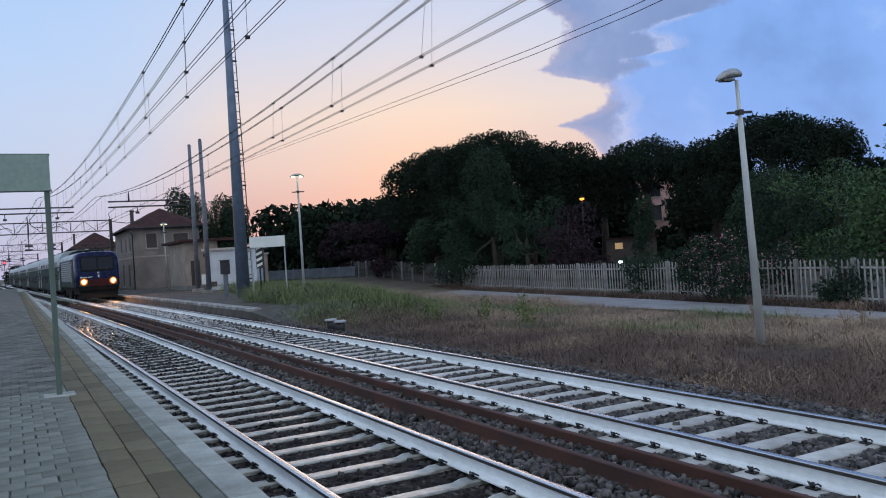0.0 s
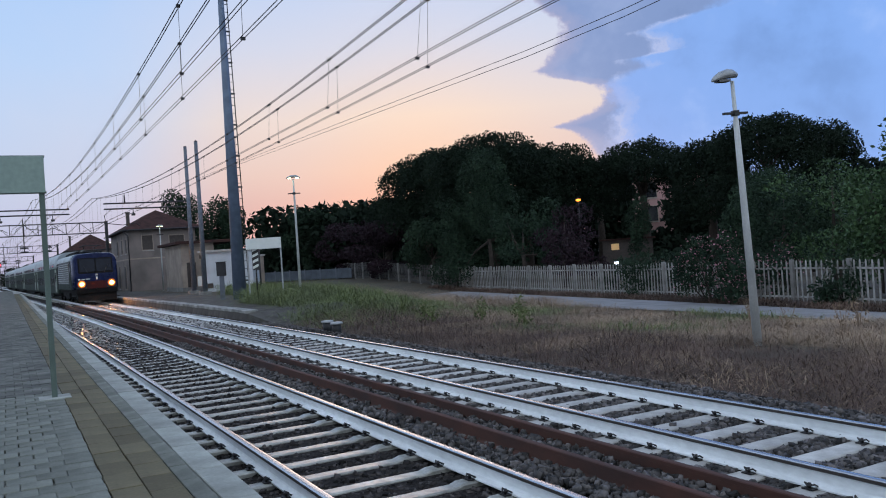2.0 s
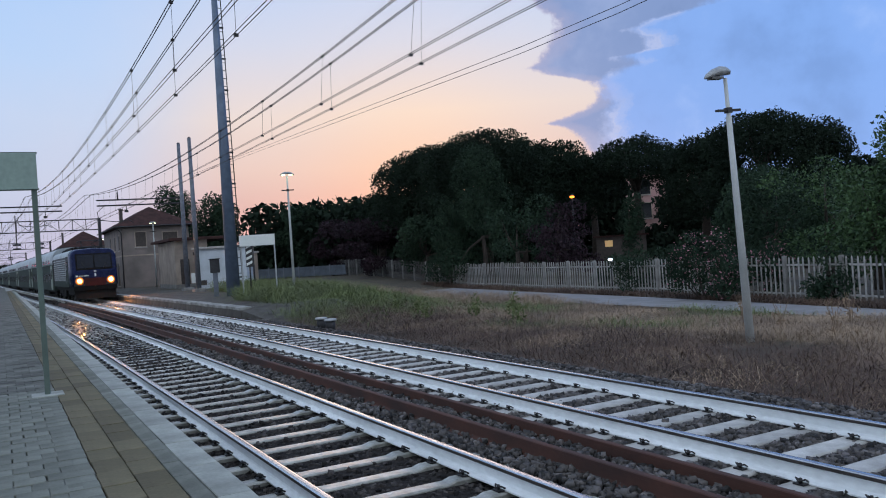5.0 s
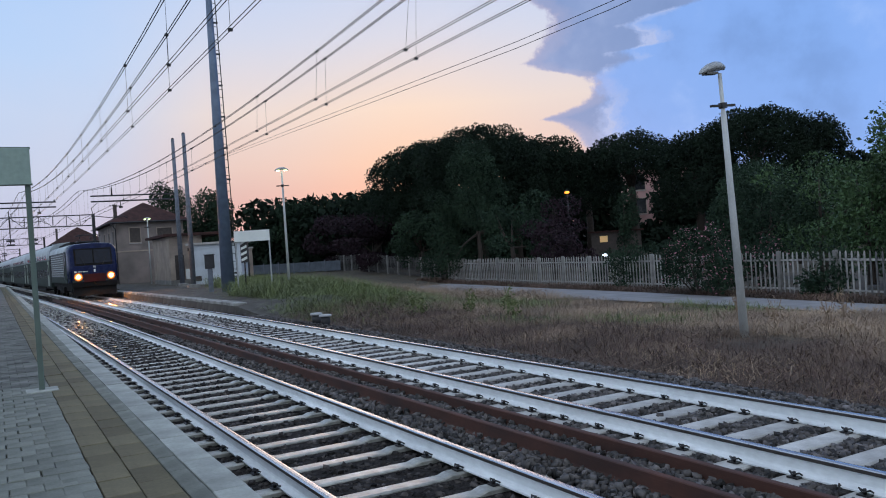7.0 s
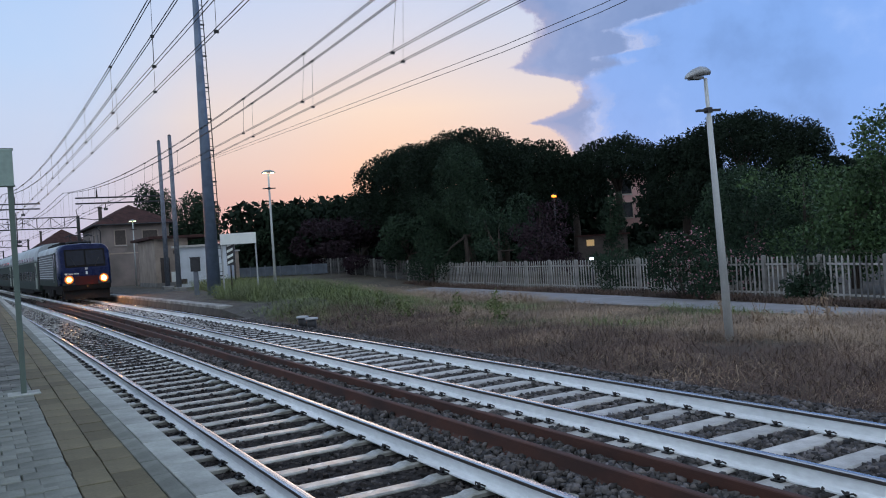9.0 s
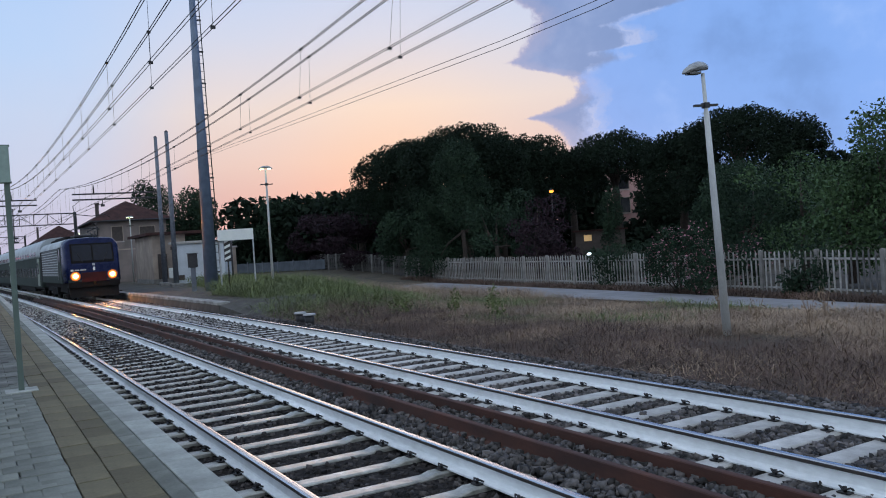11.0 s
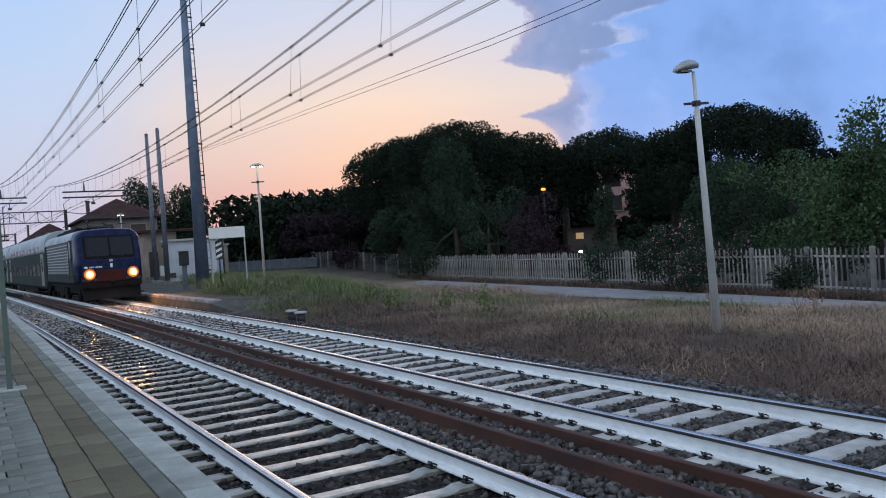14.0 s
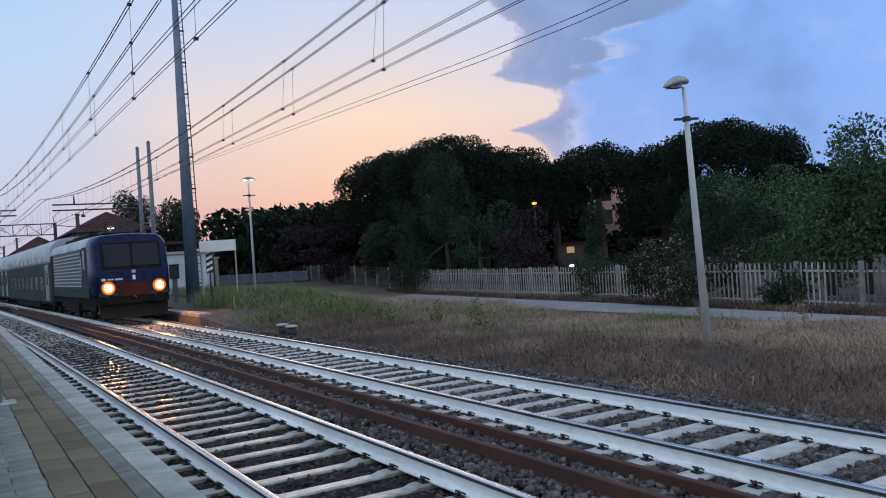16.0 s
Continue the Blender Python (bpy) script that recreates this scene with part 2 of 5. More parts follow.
# ---- builders ----
class Shape:
    """Collects boxes, tubes and prisms for one mesh."""

    def __init__(self):
        self.v, self.f, self.mi, self.sm = [], [], [], []

    def add(self, vs, fs, mi=0, smooth=False):
        o = len(self.v)
        self.v += [tuple(p) for p in vs]
        self.f += [tuple(i + o for i in f) for f in fs]
        self.mi += [mi] * len(fs)
        self.sm += [smooth] * len(fs)
        return self

    def box(self, lo, hi, mi=0, m=None, bevel=0.0, taper=0.0):
        x0, y0, z0 = lo
        x1, y1, z1 = hi
        if bevel:
            b = bevel
            ring = [(x0 + b, y0), (x1 - b, y0), (x1, y0 + b), (x1, y1 - b), (x1 - b, y1), (x0 + b, y1), (x0, y1 - b), (x0, y0 + b)]
            top = [(x0 + 2 * b, y0 + b), (x1 - 2 * b, y0 + b), (x1 - b, y0 + 2 * b), (x1 - b, y1 - 2 * b), (x1 - 2 * b, y1 - b), (x0 + 2 * b, y1 - b), (x0 + b, y1 - 2 * b), (x0 + b, y0 + 2 * b)]
            vs = [(x, y, z0) for x, y in ring] + [(x, y, z1 - b) for x, y in ring] + [(x, y, z1) for x, y in top]
            fs = [tuple(range(7, -1, -1)), tuple(range(16, 24))]
            for k in (0, 8):
                fs += [(k + i, k + (i + 1) % 8, k + 8 + (i + 1) % 8, k + 8 + i) for i in range(8)]
        else:
            t = taper
            vs = [(x0, y0, z0), (x1, y0, z0), (x1, y1, z0), (x0, y1, z0), (x0 + t, y0 + t, z1), (x1 - t, y0 + t, z1), (x1 - t, y1 - t, z1), (x0 + t, y1 - t, z1)]
            fs = [(3, 2, 1, 0), (4, 5, 6, 7), (0, 1, 5, 4), (1, 2, 6, 5), (2, 3, 7, 6), (3, 0, 4, 7)]
        if m is not None:
            vs = [m @ Vector(p) for p in vs]
        return self.add(vs, fs, mi)

    def tube(self, pts, rs, n=10, mi=0, cap=True):
        pts = [Vector(p) for p in pts]
        rs = rs if isinstance(rs, (list, tuple)) else [rs] * len(pts)
        vs, fs = [], []
        for i, p in enumerate(pts):
            d = (pts[min(i + 1, len(pts) - 1)] - pts[max(i - 1, 0)]).normalized()
            a = d.orthogonal().normalized() if abs(d.z) < 0.9 else Vector((1, 0, 0)).cross(d).normalized()
            if abs(d.z) < 0.9:
                a = Vector((0, 0, 1)).cross(d).normalized()
            b = d.cross(a)
            vs += [p + (a * math.cos(k * math.tau / n) + b * math.sin(k * math.tau / n)) * rs[i] for k in range(n)]
        for i in range(len(pts) - 1):
            fs += [(i * n + k, i * n + (k + 1) % n, (i + 1) * n + (k + 1) % n, (i + 1) * n + k) for k in range(n)]
        self.add(vs, fs, mi, n > 5)
        if cap:
            o = len(self.v) - len(vs)
            self.f += [tuple(o + k for k in range(n - 1, -1, -1)), tuple(o + (len(pts) - 1) * n + k for k in range(n))]
            self.mi += [mi] * 2
            self.sm += [False] * 2
        return self

    def sweep(self, prof, path, mi=0, smooth=False, close=True):
        """prof: (side, up) pairs; path: (x, y, z) in the plan."""
        n, vs, fs = len(prof), [], []
        for i, p in enumerate(path):
            a, b = path[max(i - 1, 0)], path[min(i + 1, len(path) - 1)]
            h = math.hypot(b[0] - a[0], b[1] - a[1])
            sx, sy = (b[1] - a[1]) / h, -(b[0] - a[0]) / h
            vs += [(p[0] + s * sx, p[1] + s * sy, p[2] + u) for s, u in prof]
        r = n if close else n - 1
        for i in range(len(path) - 1):
            fs += [(i * n + k, i * n + (k + 1) % n, (i + 1) * n + (k + 1) % n, (i + 1) * n + k) for k in range(r)]
        if close:
            fs += [tuple(range(n - 1, -1, -1)), tuple((len(path) - 1) * n + k for k in range(n))]
        return self.add(vs, fs, mi, smooth)

    def mesh(self, name, *mats):
        me = bpy.data.meshes.new(name)
        me.from_pydata(self.v, [], self.f)
        for ma in mats:
            me.materials.append(ma)
        me.polygons.foreach_set("material_index", self.mi)
        me.polygons.foreach_set("use_smooth", self.sm)
        bm = bmesh.new()
        bm.from_mesh(me)
        bmesh.ops.recalc_face_normals(bm, faces=bm.faces)
        bm.to_mesh(me)
        bm.free()
        me.update()
        return me


def bulk(name, verts, faces, *mats, index=None):
    """A large mesh straight from arrays (triangles or quads)."""
    me = bpy.data.meshes.new(name)
    verts, faces = np.asarray(verts, dtype=np.float32), np.asarray(faces, dtype=np.int32)
    n, k = faces.shape
    me.vertices.add(len(verts))
    me.vertices.foreach_set("co", verts.ravel())
    me.loops.add(n * k)
    me.loops.foreach_set("vertex_index", faces.ravel())
    me.polygons.add(n)
    me.polygons.foreach_set("loop_start", np.arange(0, n * k, k, dtype=np.int32))
    for ma in mats:
        me.materials.append(ma)
    if index is not None:
        me.polygons.foreach_set("material_index", np.asarray(index, dtype=np.int32))
    me.update(calc_edges=True)
    return me


def part(name, shape, material, parent, label="", m=None):
    mats = material if isinstance(material, tuple) else (material,)
    me = shape.mesh(name, *mats) if isinstance(shape, Shape) else shape
    ob = new(name, me)
    ob.parent = parent
    if m is not None:
        ob.matrix_basis = m
    if label:
        tagged(ob, label)
    return ob


def thing(name, m, label, category, group="", kind=""):
    ob = new(name)
    ob.matrix_basis = m
    ob.empty_display_size = 0.2
    return tagged(ob, label, category, group, kind)


def solid(name, shape, material, label, category="", group="", kind="", m=None):
    mats = material if isinstance(material, tuple) else (material,)
    ob = new(name, shape.mesh(name, *mats) if isinstance(shape, Shape) else shape)
    if m is not None:
        ob.matrix_basis = m
    return tagged(ob, label, category, group, kind)


rng = np.random.default_rng(7)


def bend(y):
    """Sideways shift of the line, which curves gently to the left ahead of the camera and then runs straight."""
    c = min(max(y, 0.0), 50.0)
    return -0.0003 * c * c - 0.0006 * c * (max(y, 50.0) - 50.0)


def heading(y):
    return 0.0006 * min(max(y, 0.0), 50.0)


def smooth(a, b, v):
    t = min(max((v - a) / (b - a), 0.0), 1.0)
    return t * t * (3 - 2 * t)


def ground_z(x, y):
    """Height of the ground: a low verge beside the tracks that climbs to the far platform's level."""
    if x < 4.9:
        return -0.42
    verge = -0.45 + 0.62 * smooth(20, 38, y)
    back = -0.54 + 0.60 * smooth(40, 66, y)
    z = verge + (back - verge) * smooth(9.5, 15, x)
    z = -0.30 + (z + 0.30) * smooth(4.9, 6.6, x)
    return z + 0.05 * noise.noise((x * 0.35, y * 0.35, 0)) * smooth(5.5, 7.5, x)


# ---- ground ----
def build_ground():
    xs = np.concatenate([[-3000, -800, -200, -60, -20, -8], np.arange(-4, 26, 0.75), [30, 40, 60, 100, 250, 900, 3000]])
    ys = np.concatenate([[-3000, -600, -120, -40, -15], np.arange(-6, 76, 1.0), [82, 95, 120, 170, 300, 800, 3000]])
    vs = [(x, y, ground_z(x, y)) for y in ys for x in xs]
    n = len(xs)
    fs = [(j * n + i, j * n + i + 1, (j + 1) * n + i + 1, (j + 1) * n + i) for j in range(len(ys) - 1) for i in range(n - 1)]
    me = bulk("ground", vs, fs, M_GROUND)
    me.polygons.foreach_set("use_smooth", [True] * len(fs))
    tagged(new("ground", me), "dry brown soil with short grass beside the tracks", "ground", kind="structure")
    # ballast bed under both tracks
    s = Shape()
    ysb = [-40, -10, 0, 10, 20, 30, 40, 50, 80, 150, 400]
    s.sweep([(-1.62, -0.5), (-1.62, -0.225), (1.2, -0.222), (1.5, -0.215), (2.1, -0.215), (2.25, -0.203), (5.0, -0.203), (6.2, -0.40), (6.2, -0.6)], [(bend(y), y, 0) for y in ysb])
    solid("ballast_bed", s, M_BED, "bed of grey-brown broken stone under the tracks", "ballast", kind="structure")


build_ground()


# ---- tracks ----
TRACK_Y = [-30 + 6 * i for i in range(14)] + [60, 70, 80, 100, 130, 180, 260, 400]
FAR = 3.41


def rail_parts(parent, x, rusty=False, y0=None, y1=None, z=0.0):
    ys = [y for y in TRACK_Y if (y0 is None or y >= y0) and (y1 is None or y <= y1)]
    path = [(x + bend(y), y, z) for y in ys]
    head = [(-0.036, -0.038), (-0.036, -0.010), (-0.028, -0.002), (-0.012, 0.0), (0.012, 0.0), (0.028, -0.002), (0.036, -0.010), (0.036, -0.038)]
    low = [(-0.075, -0.172), (-0.075, -0.158), (-0.02, -0.143), (-0.009, -0.13), (-0.009, -0.055), (-0.034, -0.0395), (0.034, -0.0395), (0.009, -0.055), (0.009, -0.13), (0.02, -0.143), (0.075, -0.158), (0.075, -0.172)]
    if rusty:
        low = [(-0.075, -0.172), (-0.072, -0.155), (-0.04, -0.138), (-0.034, -0.12), (-0.034, -0.0395), (0.034, -0.0395), (0.034, -0.12), (0.04, -0.138), (0.072, -0.155), (0.075, -0.172)]
    r = part("rail", Shape().sweep(low, path), M_RUST if rusty else M_RAILWHITE, parent, "" if rusty else "steel rail with white-painted web and foot")
    s = Shape().sweep(head, path)
    s.mi = [1 if i % 8 in (0, 6, 7) else 0 for i in range(len(s.mi))]
    part("rail_head", s, (M_RUST, M_RUST) if rusty else (M_STEEL, M_RAILSIDE), r, "" if rusty else "worn shiny running surface")


def sleeper_mesh(name, material, half, waist, width):
    """A concrete sleeper with raised rail seats and a lower middle."""
    s = Shape()
    prof = [(-half, -0.205), (-half + 0.03, -0.182), (-1.02, -0.176), (-0.54, -0.176), (-0.47, -0.176 - waist), (0.47, -0.176 - waist), (0.54, -0.176), (1.02, -0.176), (half - 0.03, -0.182), (half, -0.205)]
    w = width / 2
    n = len(prof)
    vs = [(x, -w + 0.015, z) for x, z in prof] + [(x, w - 0.015, z) for x, z in prof] + [(x, -w, z - 0.015) for x, z in prof] + [(x, w, z - 0.015) for x, z in prof] + [(x, -w, -0.36) for x, z in prof] + [(x, w, -0.36) for x, z in prof]
    fs = []
    for i in range(n - 1):
        fs += [(i, i + 1, n + i + 1, n + i), (2 * n + i, 2 * n + i + 1, i + 1, i), (n + i, n + i + 1, 3 * n + i + 1, 3 * n + i), (4 * n + i, 4 * n + i + 1, 2 * n + i + 1, 2 * n + i), (3 * n + i, 3 * n + i + 1, 5 * n + i + 1, 5 * n + i)]
    for e in (0, n - 1):
        fs += [(e, n + e, 3 * n + e, 5 * n + e, 4 * n + e, 2 * n + e)]
    s.add(vs, fs)
    return s.mesh(name, material)


def clip_geometry(s, x, y, a):
    """Baseplate bolts and spring clips on both sides of a rail at one sleeper."""
    for side in (-1, 1):
        m = pose(x + side * 0.105, y, -0.172, 0, 0, -math.degrees(a))
        s.box((-0.035, -0.05, 0), (0.035, 0.05, 0.01), m=m)
        s.tube([m @ Vector((0.0, 0, 0.01)), m @ Vector((0.0, 0, 0.05))], 0.014, 6)
        s.tube([m @ Vector((-side * 0.04, -0.04, 0.02)), m @ Vector((side * 0.0, -0.045, 0.045)), m @ Vector((side * 0.03, 0, 0.03)), m @ Vector((side * 0.0, 0.045, 0.045)), m @ Vector((-side * 0.04, 0.04, 0.02))], 0.008, 5)


def build_track(cx, label, material, half, waist, width, phase):
    t = thing("railway_track", pose(0, 0, 0), label, "track", "railway tracks")
    for side in (-1, 1):
        rail_parts(t, cx + side * 0.7525)
    me = sleeper_mesh("sleeper", material, half, waist, width)
    s = Shape()
    y = phase
    while y < 130:
        a = heading(y)
        part("sleeper", me, material, t, m=pose(cx + bend(y), y, 0, 0, 0, math.degrees(a) + random.uniform(-0.5, 0.5)))
        if y < 32:
            for side in (-1, 1):
                clip_geometry(s, cx + bend(y) + side * 0.7525, y, -a)
        y += 0.6
    part("rail_fastening", s, M_CLIP, t, "dark steel rail clips and bolts")["kind"] = "stuff"
    return t


build_track(0.0, "near railway track on old concrete sleepers with white-painted rails", M_SLEEPER_OLD, 1.2, 0.022, 0.17, 10.41 - 0.6 * 32 + 0.25)
build_track(FAR, "railway track on broad pale concrete sleepers with white-painted rails", M_SLEEPER, 1.3, 0.0, 0.26, 10.41 - 0.6 * 32)
for dx, dz in ((1.5, -0.015), (2.05, -0.05)):
    sp = thing("spare_rail", pose(0, 0, 0), "long rusty brown spare rail lying on the ballast", "rail", "spare rails between the tracks")
    rail_parts(sp, dx, True, y0=-12, y1=60, z=dz)


def stones(name, n, ranges, zf, size, label, material=M_STONE, gaps=()):
    """Broken stones strewn over a stretch of the bed, between the sleepers that gaps names: (middle, half length, first sleeper, half width)."""
    c = np.array([[-1, -1, -1], [1, -1, -1], [1, 1, -1], [-1, 1, -1], [-1, -1, 1], [1, -1, 1], [1, 1, 1], [-1, 1, 1]], dtype=float)
    q = np.array([[3, 2, 1, 0], [4, 5, 6, 7], [0, 1, 5, 4], [1, 2, 6, 5], [2, 3, 7, 6], [3, 0, 4, 7]])
    u = rng.random(n)
    y = ranges[2] + (ranges[3] - ranges[2]) * u ** 1.6
    x = ranges[0] + (ranges[1] - ranges[0]) * rng.random(n)
    for cx, half, first, hw in gaps:
        f = (y - first) % 0.6
        f2 = hw + f / 0.6 * (0.6 - 2 * hw)
        y = np.where((np.abs(x - cx) < half) & (rng.random(n) > 0.03), y - f + f2, y)
    x = x + np.array([bend(v) for v in y])
    k = c[None] * (1 + 0.45 * rng.uniform(-1, 1, (n, 8, 3)))
    k *= (rng.uniform(0.5, 1.0, (n, 1, 3))) * size * rng.uniform(0.6, 1.25, (n, 1, 1))
    ang = rng.uniform(0, 6.28, (n, 2))
    ca, sa, cb, sb = np.cos(ang[:, 0]), np.sin(ang[:, 0]), np.cos(ang[:, 1]), np.sin(ang[:, 1])
    rot = np.stack([np.stack([ca, -sa * cb, sa * sb], -1), np.stack([sa, ca * cb, -ca * sb], -1), np.stack([0 * ca, sb, cb], -1)], 1)
    v = np.einsum("nij,nkj->nki", rot, k)
    v[:, :, 0] += x[:, None]
    v[:, :, 1] += y[:, None]
    v[:, :, 2] += np.array([zf(a, b) for a, b in zip(x, y)])[:, None]
    f = (q[None] + 8 * np.arange(n)[:, None, None]).reshape(-1, 4)
    tagged(new(name, bulk(name, v.reshape(-1, 3), f, material)), label, "ballast", kind="stuff")


NEAR_GAPS, FAR_GAPS = (0.0, 1.2, 10.41 - 0.6 * 32 + 0.25, 0.118), (FAR, 1.3, 10.41 - 0.6 * 32, 0.16)
stones("ballast_stones", 20000, (-1.62, 1.3, 0.5, 28), lambda x, y: -0.240 + 0.022 * smooth(7, 22, y) + rng.uniform(-0.02, 0.016), 0.027, "dark sooty broken stones between the old sleepers", M_STONE_DARK, (NEAR_GAPS,))
stones("ballast_stones", 13000, (1.15, 2.1, 1.0, 24), lambda x, y: -0.20 + rng.uniform(-0.02, 0.045), 0.032, "broken grey and brown stones between the tracks", M_STONE, (FAR_GAPS,))
stones("ballast_stones", 21000, (2.0, 5.6, 3.5, 30), lambda x, y: -0.209 + rng.uniform(-0.018, 0.02) - 0.17 * smooth(5.0, 6.1, x), 0.031, "broken grey stones round the pale sleepers", M_STONE, (FAR_GAPS,))
stones("ballast_stones", 8000, (-1.62, 1.3, 18, 75), lambda x, y: -0.224 + rng.uniform(-0.015, 0.014), 0.033, "dark sooty broken stones further along the old sleepers", M_STONE_DARK, (NEAR_GAPS,))
stones("ballast_stones", 9000, (1.3, 5.2, 20, 75), lambda x, y: -0.206 + rng.uniform(-0.015, 0.014), 0.036, "dark broken stones further along the tracks", M_STONE_DARK, (FAR_GAPS,))

# ---- platforms ----
PZ = 0.48


def build_platform():
    p = Shape()
    p.box((-30, -40, -0.6), (-2.0, 130, PZ - 0.035))
    solid("platform", p, M_CONC, "concrete body of the near platform", "platform", kind="structure")
    w = Shape().box((-2.0, -40, -0.6), (-1.70, 130, PZ - 0.13))
    solid("platform_wall", w, M_CONC, "concrete wall under the platform edge", "platform", kind="structure")


build_platform()


# ---- fence ----
def fence_x(y):
    return 19.3 + 0.116 * (y - 15.6) if y < 27 else 20.62 + 0.09 * (y - 27)


def build_fence():
    t = thing("picket_fence", pose(0, 0, 0), "weathered concrete picket fence with square posts beside the path", "fence")
    picket = Shape()
    prof = [(-0.024, 0.0), (0.024, 0.0), (0.024, 1.26), (0.0, 1.32), (-0.024, 1.26)]
    vs = [(-0.014, y, z) for y, z in prof] + [(0.014, y, z) for y, z in prof]
    picket.add(vs, [(4, 3, 2, 1, 0), (5, 6, 7, 8, 9)] + [(i, (i + 1) % 5, 5 + (i + 1) % 5, 5 + i) for i in range(5)])
    # pd: same picket, darkened for tree shade at the fence's two ends
    pm, pd = picket.mesh("picket", M_FENCE), picket.mesh("picket", M_FENCESHADE)
    post = Shape().box((-0.06, -0.065, -0.2), (0.06, 0.065, 1.41), bevel=0.01).mesh("post", M_FENCEPOST)
    y, i = 7.0, 0
    while y < 78:
        x = fence_x(y)
        z = ground_z(x, y)
        a = math.degrees(math.atan(0.09))
        if i % 11 == 0:
            part("post", post, M_FENCEPOST, t, m=pose(x, y, z, 0, 0, -a))
        else:
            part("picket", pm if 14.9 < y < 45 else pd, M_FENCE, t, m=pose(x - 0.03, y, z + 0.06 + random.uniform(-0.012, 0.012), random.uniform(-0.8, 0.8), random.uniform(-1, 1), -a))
        if i % 11 == 0:
            y2 = y + 11 * 0.205
            for h in (0.2, 1.12):
                q = Shape().sweep([(0.0, -0.03), (0.0, 0.03), (0.04, 0.03), (0.04, -0.03)], [(x, y, z + h), (fence_x(y2), y2, ground_z(fence_x(y2), y2) + h)])
                part("rail", q, M_FENCE if y < 44 else M_FENCESHADE, t)
        y += 0.205
        i += 1


build_fence()
pth = Shape()
ys = [-20, 0, 6, 12, 18, 24, 30, 36, 42]
for a, b in zip(ys[:-1], ys[1:]):
    for k in range(6):
        def pp(y, f):
            x0, x1 = 14.6 + 0.058 * y, fence_x(y) - 1.6
            x = x0 + (x1 - x0) * f
            return (x, y, ground_z(x, y) + 0.04)
        pth.add([pp(a, k / 6), pp(a, (k + 1) / 6), pp(b, (k + 1) / 6), pp(b, k / 6)], [(0, 1, 2, 3)])
solid("path", pth, M_PATH, "pale grey asphalt path along the fence", "path", kind="structure")


# ---- lamps, masts ----
def street_lamp(x, y, z, h, lit, turn, label, tilt=0.0):
    t = thing("street_lamp", pose(x, y, z, 0, tilt, turn), label, "street lamp", "platform lamps")
    part("pole", Shape().tube([(0, 0, -0.05), (0, 0, h * 0.84), (0, 0, h * 0.845), (0, 0, h - 0.08)], [(0.07 if lit else 0.09), (0.045 if lit else 0.056), 0.042, 0.038], 14), M_LAMPPOST, t, "tapered galvanised pole")
    part("crossbar", Shape().box((-0.29, -0.04, h * 0.862), (0.29, 0.04, h * 0.870)).box((-0.06, -0.06, h * 0.856), (0.06, 0.06, h * 0.876)), M_IRON, t, "small dark flat crossbar")
    for side in ((-1,) if not lit else (-1, 1)):
        s = Shape()
        k = 0.66 if lit else 1.0
        prof = [(0.12, 0.03, -0.02, 0.04), (0.10, 0.075, -0.03, 0.10), (0.0, 0.115, -0.05, 0.155), (-0.14, 0.13, -0.065, 0.165), (-0.28, 0.125, -0.085, 0.12), (-0.42, 0.10, -0.105, 0.035), (-0.49, 0.04, -0.10, -0.04)]
        vs, fs = [], []
        n = 10
        for px, w, lo, hi in prof:
            mid, up = (lo + hi) / 2, (hi - lo) / 2
            vs += [(side * -px * k, w * k * math.cos(a * math.tau / n), h + k * (mid + up * (math.sin(a * math.tau / n) if a <= n // 2 else 0.75 * math.sin(a * math.tau / n)))) for a in range(n)]
        for i in range(len(prof) - 1):
            fs += [(i * n + a, i * n + (a + 1) % n, i * n + n + (a + 1) % n, i * n + n + a) for a in range(n)]
        fs += [tuple(range(n)), tuple(range((len(prof) - 1) * n, len(prof) * n))]
        head = part("lamp_head", s.add(vs, fs, 0, True), M_GALV, t, "rounded grey lamp housing")
        part("lens", Shape().box((min(side * 0.1, side * 0.38 * k), -0.085 * k, h - 0.10 * k), (max(side * 0.1, side * 0.38 * k), 0.085 * k, h - 0.055 * k)), M_LIT if lit else M_LENS, head, "glowing lens" if lit else "dark glass lens")
    return t


M_LIT = mat("lit_lamp_lens", (0.8, 0.85, 0.6), emit=(0.85, 1.0, 0.45), power=6.0)
M_LENS = mat("dark_lamp_glass", (0.10, 0.10, 0.10), 0.2)
street_lamp(10.46, 11.8, -0.47, 5.5, False, -8, "grey galvanised street lamp, unlit, standing in dry grass", -2.1)
street_lamp(9.2, 37.24, 0.17, 5.68, True, -20, "galvanised street lamp with lit heads at the grass edge")
for lx, ly in ((8.95, 74.0), (8.2, 107.0), (7.8, 141.0)):
    street_lamp(lx, ly, 0.15, 5.6, True, -20, "galvanised street lamp with lit heads on the far platform")


